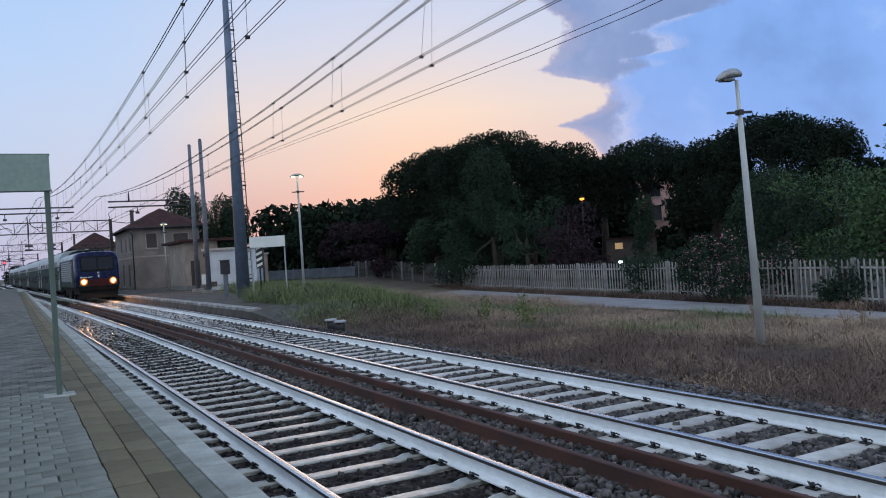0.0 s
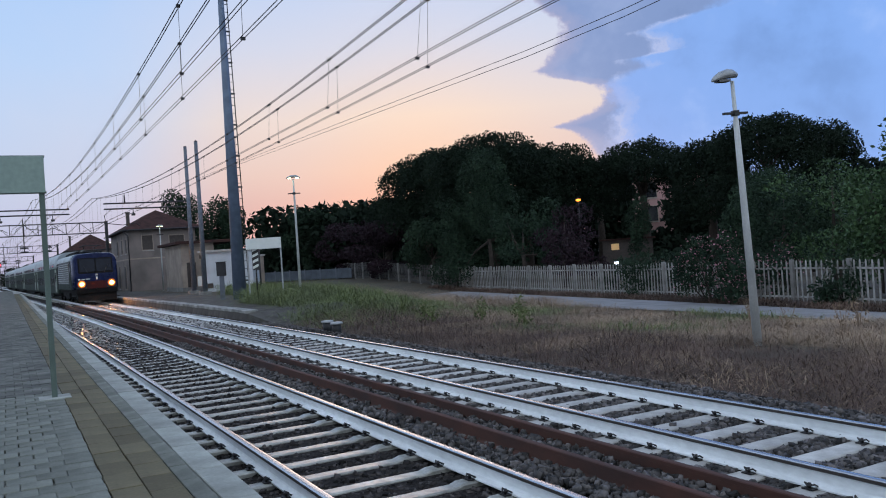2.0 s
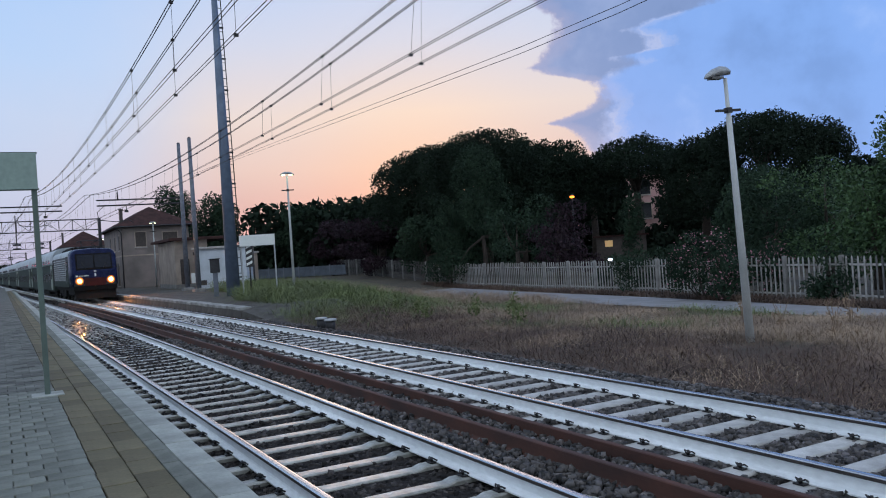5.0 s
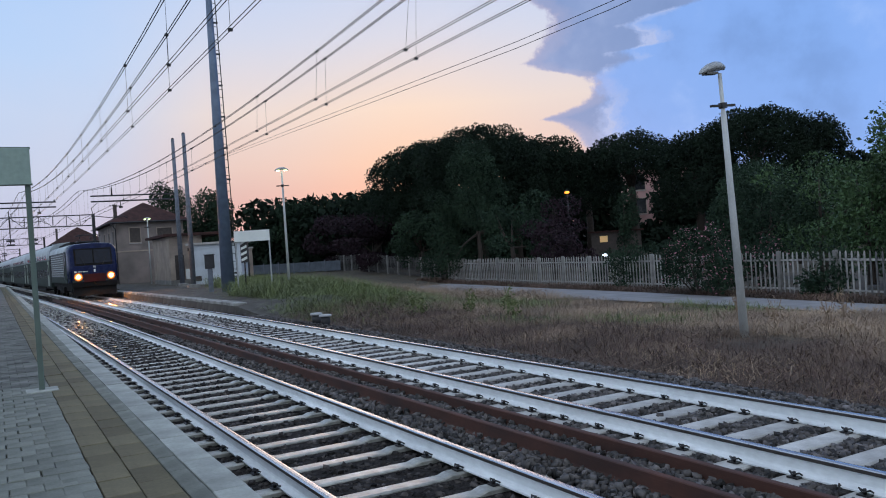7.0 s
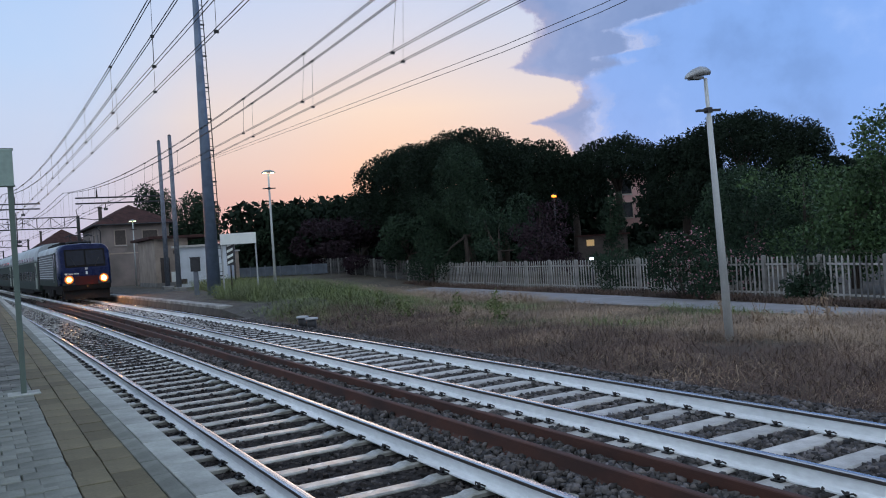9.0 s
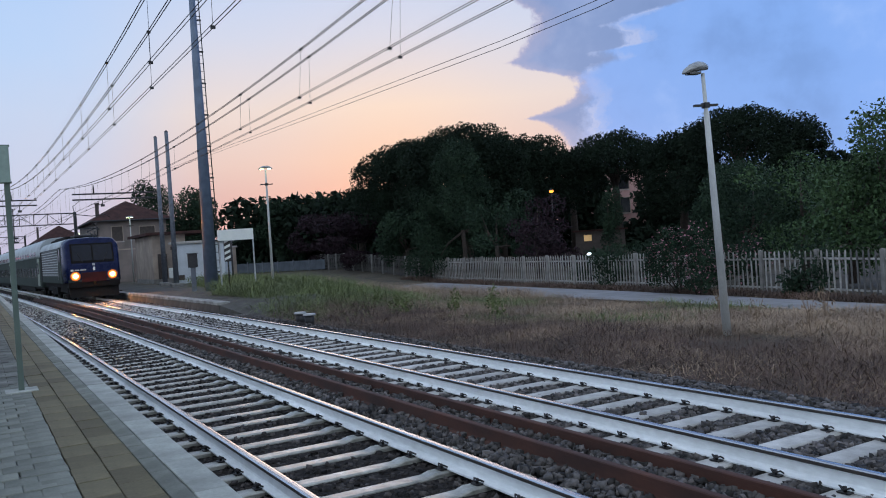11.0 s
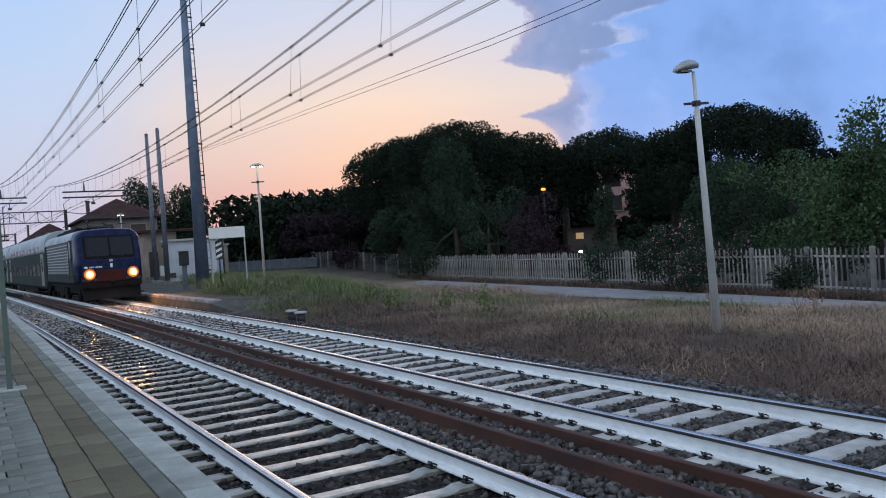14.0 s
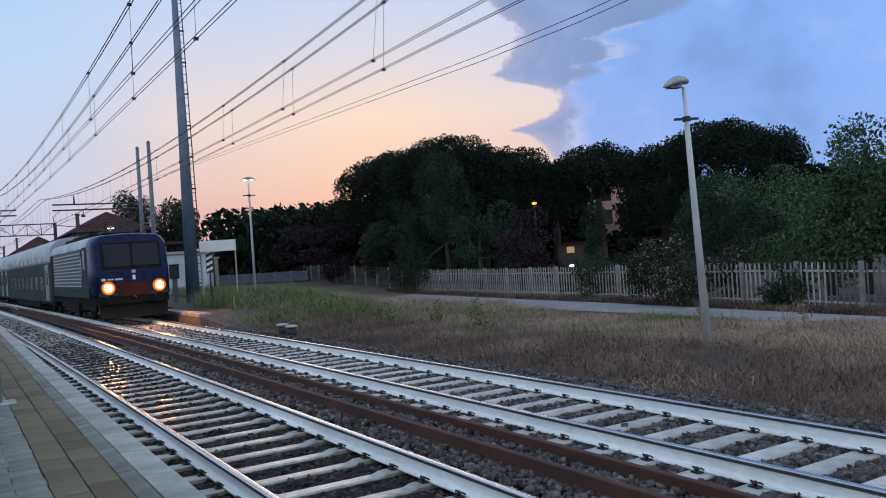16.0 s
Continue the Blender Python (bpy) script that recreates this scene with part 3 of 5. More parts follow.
def tower():
    t = thing("lighting_tower", pose(7.53, 41.97, 0.1), "tall blue-grey tapered steel lighting tower with climbing rungs", "mast")
    part("column", Shape().tube([(0, 0, -0.2), (0, 0, 17)], [0.35, 0.125], 20), M_TOWER, t)
    part("base_flange", Shape().tube([(0, 0, 0), (0, 0, 0.06)], 0.5, 20), M_TOWER, t)
    part("ladder_rail", Shape().tube([(0.50, 0, 0.4), (0.285, 0, 17)], 0.026, 6), M_IRON, t, "thin climbing rail")
    for i in range(40):
        z = 0.8 + i * 0.4
        r = 0.35 - 0.225 * z / 17
        part("rung", Shape().tube([(r - 0.02, 0, z), (r + 0.19, 0, z)], 0.016, 5), M_IRON, t)
        if i % 4 == 0:
            part("bracket", Shape().box((r - 0.02, -0.03, z + 0.16), (r + 0.2, 0.03, z + 0.24)), M_IRON, t)


tower()


def mast(x, y, z, h, label):
    t = thing("catenary_mast", pose(x, y, z), label, "mast", "catenary masts")
    part("column", Shape().tube([(0, 0, -0.1), (0, 0, h)], [0.17, 0.11], 12), M_MAST, t)
    part("footing", Shape().box((-0.35, -0.35, -0.1), (0.35, 0.35, 0.18), bevel=0.03), M_FENCEPOST, t, "concrete footing")
    part("cap", Shape().tube([(0, 0, h), (0, 0, h + 0.08)], [0.12, 0.03], 12), M_IRON, t)
    return t


MAST_A = mast(8.3, 57.5, 0.2, 10.0, "slim grey tubular catenary mast on the far platform")
mast(8.1, 53.0, 0.2, 9.7, "slim grey tubular catenary mast with a lighter lower part")
MAST_L = mast(-6.2, 64.5, 0.44, 9.0, "slim grey tubular catenary mast on the near platform")


# ---- trees ----
def leaf_cloud(blobs, per, size, stretch=1.0, upbias=0.0):
    """Leaves as small bent quads on and within a set of ellipsoids (centre, radii)."""
    vs = []
    for (cx, cy, cz), (rx, ry, rz) in blobs:
        n = int(per * (rx * ry + ry * rz + rx * rz) / 3)
        d = rng.normal(size=(n, 3))
        d[:, 2] += upbias
        d /= np.linalg.norm(d, axis=1)[:, None]
        r = 1.0 - 0.45 * rng.random(n) ** 2
        lump = np.array([noise.noise(Vector((a * 2.3 + cx, b * 2.3 + cy, c * 2.3 + cz))) for a, b, c in d])
        r = r * (1 + 0.28 * lump)
        p = np.stack([cx + d[:, 0] * rx * r, cy + d[:, 1] * ry * r, cz + d[:, 2] * rz * r], 1)
        a = rng.normal(size=(n, 3))
        a += d * 0.4
        a /= np.linalg.norm(a, axis=1)[:, None]
        b = np.cross(a, rng.normal(size=(n, 3)))
        b /= np.linalg.norm(b, axis=1)[:, None]
        s = size * rng.uniform(0.5, 1.3, n)[:, None]
        vs.append(np.stack([p - a * s * stretch, p + b * s * 0.5, p + a * s * stretch, p - b * s * 0.5], 1))
    v = np.concatenate(vs).reshape(-1, 3)
    return v, np.arange(len(v)).reshape(-1, 4)


def tree(name, x, y, z, h, blobs, material, per, size, trunk, label, category="tree", group="", stretch=1.0, fork=0.5, upbias=0.0):
    t = thing(name, pose(x, y, z), label, category, group)
    part("trunk", Shape().tube([(0, 0, -0.2), (0.1, 0.05, h * fork * 0.5), (0.05, 0.1, h * fork)], [trunk * 1.25, trunk, trunk * 0.8], 10), M_BARK, t)
    for (bx, by, bz), r in blobs[:5]:
        part("limb", Shape().tube([(0.05, 0.1, h * fork * 0.95), (bx * 0.5, by * 0.5, h * fork + (bz - h * fork) * 0.45), (bx * 0.85, by * 0.85, bz)], [trunk * 0.55, trunk * 0.35, trunk * 0.1], 6), M_BARK, t)
    v, f = leaf_cloud(blobs, per, size, stretch, upbias)
    part("crown", bulk("crown", v, f, material), material, t)
    return t


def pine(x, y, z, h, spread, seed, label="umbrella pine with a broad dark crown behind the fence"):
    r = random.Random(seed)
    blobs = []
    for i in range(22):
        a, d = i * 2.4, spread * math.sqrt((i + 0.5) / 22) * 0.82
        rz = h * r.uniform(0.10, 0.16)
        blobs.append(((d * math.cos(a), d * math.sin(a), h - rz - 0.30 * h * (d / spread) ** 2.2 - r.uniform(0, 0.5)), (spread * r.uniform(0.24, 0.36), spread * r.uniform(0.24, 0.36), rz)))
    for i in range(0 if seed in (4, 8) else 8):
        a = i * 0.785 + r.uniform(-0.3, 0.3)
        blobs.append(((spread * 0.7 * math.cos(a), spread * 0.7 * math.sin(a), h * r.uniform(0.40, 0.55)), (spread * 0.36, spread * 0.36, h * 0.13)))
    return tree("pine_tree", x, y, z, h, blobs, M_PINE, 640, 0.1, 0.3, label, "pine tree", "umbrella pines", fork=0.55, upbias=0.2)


def broadleaf(x, y, z, h, spread, seed, material, label, size=0.12, per=380, low=0.2, name="leafy_tree", cone=0.0):
    r = random.Random(seed)
    blobs = []
    for i in range(14):
        a, d = r.uniform(0, 6.28), spread * math.sqrt(r.random()) * 0.8
        zz = h * r.uniform(low + 0.12, 0.86)
        if cone:
            zz = h * (low + 0.12 + (0.8 - low) * i / 13)
            d *= 1 - cone * i / 13
        blobs.append(((d * math.cos(a), d * math.sin(a), zz), tuple(spread * r.uniform(0.28, 0.45) for _ in range(2)) + (h * r.uniform(0.1, 0.17),)))
    return tree(name, x, y, z, h, blobs, material, per, size, 0.14, label, "tree", fork=0.35, stretch=0.9)


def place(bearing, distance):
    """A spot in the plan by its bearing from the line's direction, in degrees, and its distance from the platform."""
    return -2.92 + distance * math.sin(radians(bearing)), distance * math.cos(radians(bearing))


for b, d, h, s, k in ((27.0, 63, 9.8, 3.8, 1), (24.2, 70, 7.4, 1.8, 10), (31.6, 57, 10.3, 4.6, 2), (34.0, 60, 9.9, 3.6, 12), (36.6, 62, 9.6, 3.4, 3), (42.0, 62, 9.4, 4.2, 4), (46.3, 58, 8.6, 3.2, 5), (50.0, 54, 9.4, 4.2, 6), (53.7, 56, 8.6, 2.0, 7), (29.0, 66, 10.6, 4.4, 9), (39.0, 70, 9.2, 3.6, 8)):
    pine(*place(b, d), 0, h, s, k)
for b, d, h, s, k, ma, la, leaf in (
        (23.9, 66, 5.0, 3.6, 11, M_PLUM, "dark purple-leaved tree overhanging the fence", 0.12),
        (21.4, 76, 5.4, 3.0, 31, M_PLUM, "dark purple-leaved tree by the car park", 0.13),
        (27.3, 57.5, 5.0, 2.6, 22, M_LEAF, "low dark green tree leaning over the fence", 0.1),
        (33.6, 46, 4.7, 2.3, 13, M_LEAF, "dark green leafy tree over the fence", 0.09),
        (36.4, 43.5, 4.4, 2.1, 14, M_PLUM, "purple-leaved tree over the fence", 0.09),
        (18.9, 80, 7.5, 2.6, 15, M_LEAF, "dark leafy tree by the car park", 0.14),
        (20.8, 80, 7.5, 3.0, 16, M_LEAF, "dark leafy tree by the car park", 0.14),
        (16.2, 100, 4.4, 3.0, 35, M_LEAF, "low dark tree by the car park", 0.16),
        (11.6, 96, 11.2, 3.8, 17, M_LEAF, "large dark tree behind the low buildings", 0.16),
        (13.0, 97, 10.6, 3.6, 18, M_LEAF, "large dark tree behind the low buildings", 0.16),
        (13.8, 95, 9.0, 1.6, 33, M_LEAF, "dark tree behind the low buildings", 0.16),
        (10.6, 112, 12.6, 2.6, 32, M_LEAF, "tall thin-crowned tree behind the low buildings", 0.1),
        (50.6, 36, 4.9, 2.4, 19, M_LEAF, "dark green leafy tree behind the fence", 0.08),
        (53.6, 34, 5.0, 2.2, 20, M_LEAF2, "leafy green tree behind the fence", 0.08),
        (58.4, 30, 5.3, 2.0, 21, M_LEAF2, "tall fresh green leafy tree behind the fence", 0.08),
        (56.3, 30, 4.6, 1.9, 23, M_LEAF2, "fresh green leafy tree behind the fence", 0.08),
        (60.8, 29, 5.3, 2.4, 24, M_LEAF2, "tall fresh green leafy tree behind the fence", 0.08)):
    broadleaf(*place(b, d), -0.2, h, s, k, ma, la, size=leaf, per=min(740, 11.0 / leaf ** 2), low=0.02)
broadleaf(*place(31.3, 50.5), -0.2, 7.7, 3.0, 12, M_LEAF, "tall dark green leafy tree overhanging the fence", size=0.075, per=1100, low=0.02, cone=0.75)
broadleaf(*place(29.0, 52.0), -0.2, 5.2, 2.4, 41, M_LEAF, "dark green leafy tree beside a taller one", size=0.075, per=1000, low=0.02, cone=0.6)
broadleaf(*place(41.3, 52.0), -0.2, 5.4, 1.0, 42, M_LEAF, "slim dark tree before the pink house", size=0.09, per=900, low=0.1)
broadleaf(*place(48.6, 46.0), -0.2, 5.6, 2.2, 43, M_LEAF, "dark green tree under the pines", size=0.085, per=900, low=0.02)
broadleaf(*place(52.2, 46.0), -0.2, 5.6, 2.0, 44, M_LEAF, "dark green tree under the pines", size=0.085, per=900, low=0.02)


def wood():
    """Dark undergrowth and far trees that close the view behind the pines."""
    r = random.Random(5)
    blobs = []
    for i in range(70):
        b = 16.5 + 50 * i / 69
        d = r.uniform(76, 84)
        x, y = place(b, d)
        gap = 40.9 < b < 44.2
        for z in (1.2, 3.6, 5.4) if not gap else (0.8,):
            blobs.append(((x + r.uniform(-1, 1), y + r.uniform(-1, 1), z + r.uniform(-0.5, 0.3)), (2.2, 2.2, 1.7)))
    for i in range(40):
        x, y = place(-6 + 12 * i / 39, r.uniform(330, 380))
        if abs(x - bend(y)) > 9:
            blobs.append(((x, y, 2.5), (6, 6, r.uniform(3, 5))))
    v, f = leaf_cloud(blobs, 75, 0.42)
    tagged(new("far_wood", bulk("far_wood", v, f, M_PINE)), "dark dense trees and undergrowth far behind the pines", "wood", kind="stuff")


wood()


def shrub(x, y, z, h, spread, seed, material, label, flowers=None, per=1100, size=0.06):
    r = random.Random(seed)
    t = thing("shrub", pose(x, y, z), label, "shrub")
    blobs = [((spread * r.uniform(-0.75, 0.75), spread * r.uniform(-0.75, 0.75), h * r.uniform(0.15, 0.78)), (spread * 0.34, spread * 0.34, h * 0.2)) for _ in range(14)]
    for (bx, by, bz), _ in blobs[:6]:
        part("stem", Shape().tube([(bx * 0.2, by * 0.2, -0.1), (bx * 0.7, by * 0.7, bz * 0.7), (bx, by, bz)], [0.03, 0.02, 0.008], 5), M_BARK, t)
    v, f = leaf_cloud(blobs, per, size, 1.3)
    part("foliage", bulk("foliage", v, f, material), material, t)
    if flowers:
        v, f = leaf_cloud([(c, tuple(q * 1.08 for q in rr)) for c, rr in blobs], 170, 0.05, 0.8, 0.5)
        part("blossom", bulk("blossom", v, f, flowers), flowers, t, "pink blossom")
    return t


M_PINK = mat("pink_blossom", (0.50, 0.23, 0.29), 0.7, vary=(0.36, 0.15, 0.20), bump=0, rnd=0.3, island=True)
shrub(*place(46.2, 30.5), -0.54, 2.7, 1.25, 3, M_LEAF, "flowering oleander with pink blossom growing over the fence", M_PINK)
shrub(*place(47.0, 29.2), -0.54, 1.7, 0.9, 4, M_LEAF, "flowering oleander with pink blossom beside the fence", M_PINK)
shrub(*place(49.4, 30.5), -0.54, 2.1, 1.3, 6, M_LEAF, "flowering oleander behind the fence", M_PINK)
shrub(*place(43.0, 35.5), -0.54, 2.0, 1.8, 5, M_LEAF, "dark green shrub behind the fence")
shrub(*place(40.6, 39.8), -0.54, 1.7, 1.4, 8, M_LEAF, "dark green shrub behind the fence")
shrub(*place(52.4, 27.6), -0.54, 0.9, 0.4, 9, M_LEAF, "climbing weed on the picket fence")
shrub(*place(54.0, 27.8), -0.54, 1.8, 0.8, 7, M_LEAF, "green shrub behind the fence")


# ---- far platform ----
def edge_x(y):
    return 5.03 + bend(y)


def build_far_platform():
    s = Shape()
    path = [(edge_x(27.4) + 0.5, 27.4, -0.42)] + [(edge_x(y), y, 0) for y in (30, 36, 42, 50, 70, 100, 140)]
    s.sweep([(0.02, -0.6), (0.02, 0.10), (0.42, 0.165), (3.9, 0.185), (3.9, -0.6)], path)
    solid("far_platform", s, M_SOILPALE, "low far platform with a worn earth and gravel top", "platform", kind="structure")
    t = thing("platform_kerb", pose(0, 0, 0), "pale concrete kerb slabs along the far platform edge", "kerb", kind="structure")
    slab = Shape().box((-0.03, 0.01, 0.105), (0.42, 0.99, 0.215), bevel=0.015).mesh("slab", M_KERB)
    wall = Shape().box((0.0, 0.0, -0.5), (0.4, 1.0, 0.10)).mesh("wall_block", M_DARKCONC)
    y = 30.0
    while y < 100:
        a = math.degrees(heading(y))
        part("slab", slab, M_KERB, t, m=pose(edge_x(y) + random.uniform(-0.01, 0.01), y, random.uniform(-0.008, 0.008), 0, 0, a))
        part("wall_block", wall, M_DARKCONC, t, m=pose(edge_x(y), y, 0, 0, 0, a))
        y += 1.0


M_DARKCONC = mat("dark_wall_concrete", (0.12, 0.11, 0.10), 0.9, vary=(0.06, 0.055, 0.05), scale=2, rnd=0.2)
M_SOILPALE = mat("trodden_gravel", (0.125, 0.118, 0.108), 0.95, vary=(0.065, 0.06, 0.054), scale=1.4, fine=25, bump=0.6, dist=0.03, spec=0.1)
M_KERB = mat("worn_kerb_concrete", (0.31, 0.31, 0.295), 0.9, vary=(0.17, 0.17, 0.158), scale=3, fine=40, rnd=0.25, spec=0.2)
build_far_platform()


# ---- near platform's paving ----
def paving():
    t = thing("platform_paving", pose(0, 0, 0), "grey paver blocks, dark stone tiles and concrete edge slabs", "paving", kind="structure")
    kinds = (("edge_slab", 0.21, 0.9, 0.13, M_SLAB, -1.845), ("kerb_stone", 0.125, 0.45, 0.06, M_PAVER, -1.975), ("stone_tile", 0.21, 0.42, 0.04, M_TILE, -2.19), ("stone_tile", 0.21, 0.42, 0.04, M_TILE, -2.405))
    for name, w, l, d, ma, x in kinds:
        me = Shape().box((0.001, 0.0015, PZ - d), (w - 0.001, l - 0.0015, PZ), bevel=0.004).mesh(name, ma)
        y, far = -4.0 + random.uniform(0, 0.3), Shape()
        lim = 40 if name == "edge_slab" else 22
        while y < 95:
            if 2.2 < y < lim:
                part(name, me, ma, t, m=pose(x, y, random.uniform(-0.004, 0.003), random.uniform(-0.25, 0.25), random.uniform(-0.4, 0.4), 0))
            else:
                far.box((x + 0.002, y + 0.003, PZ - d), (x + w - 0.002, y + l - 0.003, PZ + random.uniform(-0.004, 0.003)))
            y += l
        if far.v:
            part(name + "_row", far, ma, t)["kind"] = "stuff"
    me = Shape().box((0.002, 0.002, PZ - 0.06), (0.198, 0.198, PZ), bevel=0.006).mesh("paver", M_PAVER)
    far = Shape()
    for j in range(370):
        y = -4.0 + 0.2 * j
        for i in range(22):
            x = -2.41 - 0.2 * (i + 1) + (0.1 if j % 2 else 0.0)
            if x > -2.61:
                x = -2.61
            near = 4.0 <= y < 11.2 and x > -3.5
            dz = random.uniform(-0.004, 0.003)
            if near:
                part("paver", me, M_PAVER, t, m=pose(x, y, dz, random.uniform(-0.6, 0.6), random.uniform(-0.6, 0.6), 0))
            elif y < 40:
                far.box((x + 0.003, y + 0.003, PZ - 0.03), (x + 0.197, y + 0.197, PZ + dz))
    far.box((-7.0, 40, PZ - 0.03), (-2.412, 130, PZ - 0.004))
    part("paver_field", far, M_PAVER2, t)["kind"] = "stuff"


# ---- near sign, boards ----
M_SIGN = mat("green_grey_sign_back", (0.25, 0.33, 0.29), 0.6, vary=(0.21, 0.28, 0.25), scale=2, fine=20, bump=0.03)
M_POST = mat("green_grey_post", (0.10, 0.14, 0.12), 0.6, vary=(0.07, 0.10, 0.085), scale=3)
M_BOARD = mat("white_board", (0.72, 0.74, 0.72), 0.5, vary=(0.62, 0.65, 0.63), scale=2, bump=0.03)
M_BLACK = mat("black_paint", (0.025, 0.025, 0.027), 0.5)


def name_board(x, y, z, w, top, face, post, label, turn=0.0, h=0.44):
    t = thing("platform_sign", pose(x, y, z, 0, 0, turn), label, "sign", "platform signs")
    part("panel", Shape().box((-w - 0.05, -0.035, top - h), (0.04, -0.005, top), bevel=0.006), face, t, "plain blank panel")
    part("panel_frame", Shape().box((-w - 0.06, -0.02, top - 0.012), (0.05, 0.01, top + 0.012)).box((-w - 0.06, -0.02, top - h - 0.012), (0.05, 0.01, top - h + 0.012)), post, t)
    for px in (0.0, -w):
        p = part("post", Shape().box((px - 0.03, 0.0, -0.1), (px + 0.03, 0.06, top - 0.02), bevel=0.006), post, t)
        part("footing", Shape().box((px - 0.17, -0.14, -0.05), (px + 0.17, 0.2, 0.012), bevel=0.004), M_SLAB, p, "small pale concrete footing")
    return t


name_board(-2.50, 10.62, PZ, 1.7, 2.82, M_SIGN, M_POST, "blank green-grey platform sign on square steel posts", h=0.42)
name_board(8.12, 36.4, 0.17, 1.5, 2.88, M_BOARD, M_GALV, "blank white platform sign on two grey posts", turn=-24, h=0.48)


def stripe_marker():
    t = thing("striped_marker", pose(7.14, 37.15, 0.17, 0, 0, -20), "black and white striped marker board on a thin post", "marker post")
    part("post", Shape().tube([(0, 0.03, -0.1), (0, 0.03, 2.45)], 0.035, 8), M_BLACK, t)
    b = part("board", Shape().box((-0.15, -0.015, 1.45), (0.15, 0.015, 2.5)), M_BLACK, t)
    for i in range(4):
        z = 1.5 + i * 0.26
        part("stripe", Shape().add([(-0.13, -0.02, z), (0.13, -0.02, z + 0.12), (0.13, -0.02, z + 0.24), (-0.13, -0.02, z + 0.12), (-0.13, -0.016, z), (0.13, -0.016, z + 0.12), (0.13, -0.016, z + 0.24), (-0.13, -0.016, z + 0.12)], [(0, 1, 2, 3), (7, 6, 5, 4), (0, 1, 5, 4), (1, 2, 6, 5), (2, 3, 7, 6), (3, 0, 4, 7)]), M_BOARD, b, "white slanted stripe")


stripe_marker()


def cabinet():
    t = thing("equipment_cabinet", pose(6.9, 43.0, 0.15, 0, 0, -15), "dark steel equipment cabinet on a pedestal in the grass", "cabinet")
    part("body", Shape().box((-0.24, -0.18, 1.25), (0.24, 0.18, 1.95), bevel=0.02), M_IRON, t)
    part("door", Shape().box((-0.19, -0.202, 1.31), (0.19, -0.18, 1.88), bevel=0.008), M_IRON, t, "dark dented door")
    part("roof", Shape().box((-0.28, -0.23, 1.95), (0.28, 0.23, 1.99), bevel=0.01), M_IRON, t)
    part("pedestal", Shape().box((-0.12, -0.1, -0.1), (0.12, 0.1, 1.25), bevel=0.01), M_MAST, t)


cabinet()


def track_box(x, y, z, s):
    t = thing("track_box", pose(x, y, z, 0, 0, random.uniform(-20, 20), ), "low dark trackside junction box with a pale rounded lid", "junction box", "trackside boxes")
    part("body", Shape().tube([(0, 0, -0.1), (0, 0, 0.2 * s)], [0.13 * s, 0.15 * s], 12), M_IRON, t)
    part("lid", Shape().tube([(0, 0, 0.2 * s), (0, 0, 0.22 * s), (0, 0, 0.26 * s), (0, 0, 0.27 * s)], [0.19 * s, 0.2 * s, 0.18 * s, 0.12 * s], 16), M_GALV, t, "pale rounded lid")


track_box(5.45, 22.6, -0.20, 0.95)
track_box(5.5, 23.5, -0.20, 0.95)


# ---- buildings ----
M_PLASTER = mat("beige_plaster", (0.26, 0.215, 0.20), 0.9, vary=(0.15, 0.13, 0.12), scale=0.8, fine=15)
M_PLASTER2 = mat("weathered_beige_plaster", (0.42, 0.345, 0.285), 0.9, vary=(0.27, 0.22, 0.19), scale=1.2, fine=15)
M_WHITEWALL = mat("white_painted_wall", (0.55, 0.60, 0.66), 0.85, vary=(0.42, 0.46, 0.50), scale=1, fine=15)
M_ROOF = mat("brown_roof_tile", (0.07, 0.036, 0.032), 0.95, vary=(0.035, 0.021, 0.02), scale=2, fine=12, bump=0.5, dist=0.04, spec=0.1)
M_SHUT = mat("dark_shutter", (0.07, 0.055, 0.05), 0.7)
M_PINKWALL = mat("pink_plaster", (0.52, 0.32, 0.30), 0.9, vary=(0.42, 0.25, 0.24), scale=0.6)
M_PANE = mat("window_pane", (0.02, 0.022, 0.027), 0.1)


def window(parent, x, y, z, w, h, face, shutters=True):
    """A window let into a wall; face 'y' looks down the line, 'x' looks at the track."""
    d = (lambda a, b, c: (x + a, y + c, z + b)) if face == "y" else (lambda a, b, c: (x + c, y + a, z + b))

    def bx(a0, b0, c0, a1, b1, c1):
        p, q = d(a0, b0, c0), d(a1, b1, c1)
        return Shape().box(tuple(map(min, p, q)), tuple(map(max, p, q)))
    wi = part("window", bx(-w / 2 - 0.07, -0.07, -0.03, w / 2 + 0.07, h + 0.07, 0.06), M_PLASTER2, parent, "window with a plaster surround")
    part("pane", bx(-w / 2, 0, -0.045, w / 2, h, -0.031), M_SHUT if shutters else M_PANE, wi, "closed dark shutter" if shutters else "dark pane")
    part("sill", bx(-w / 2 - 0.1, -0.13, -0.12, w / 2 + 0.1, -0.071, 0.03), M_CONC, wi)


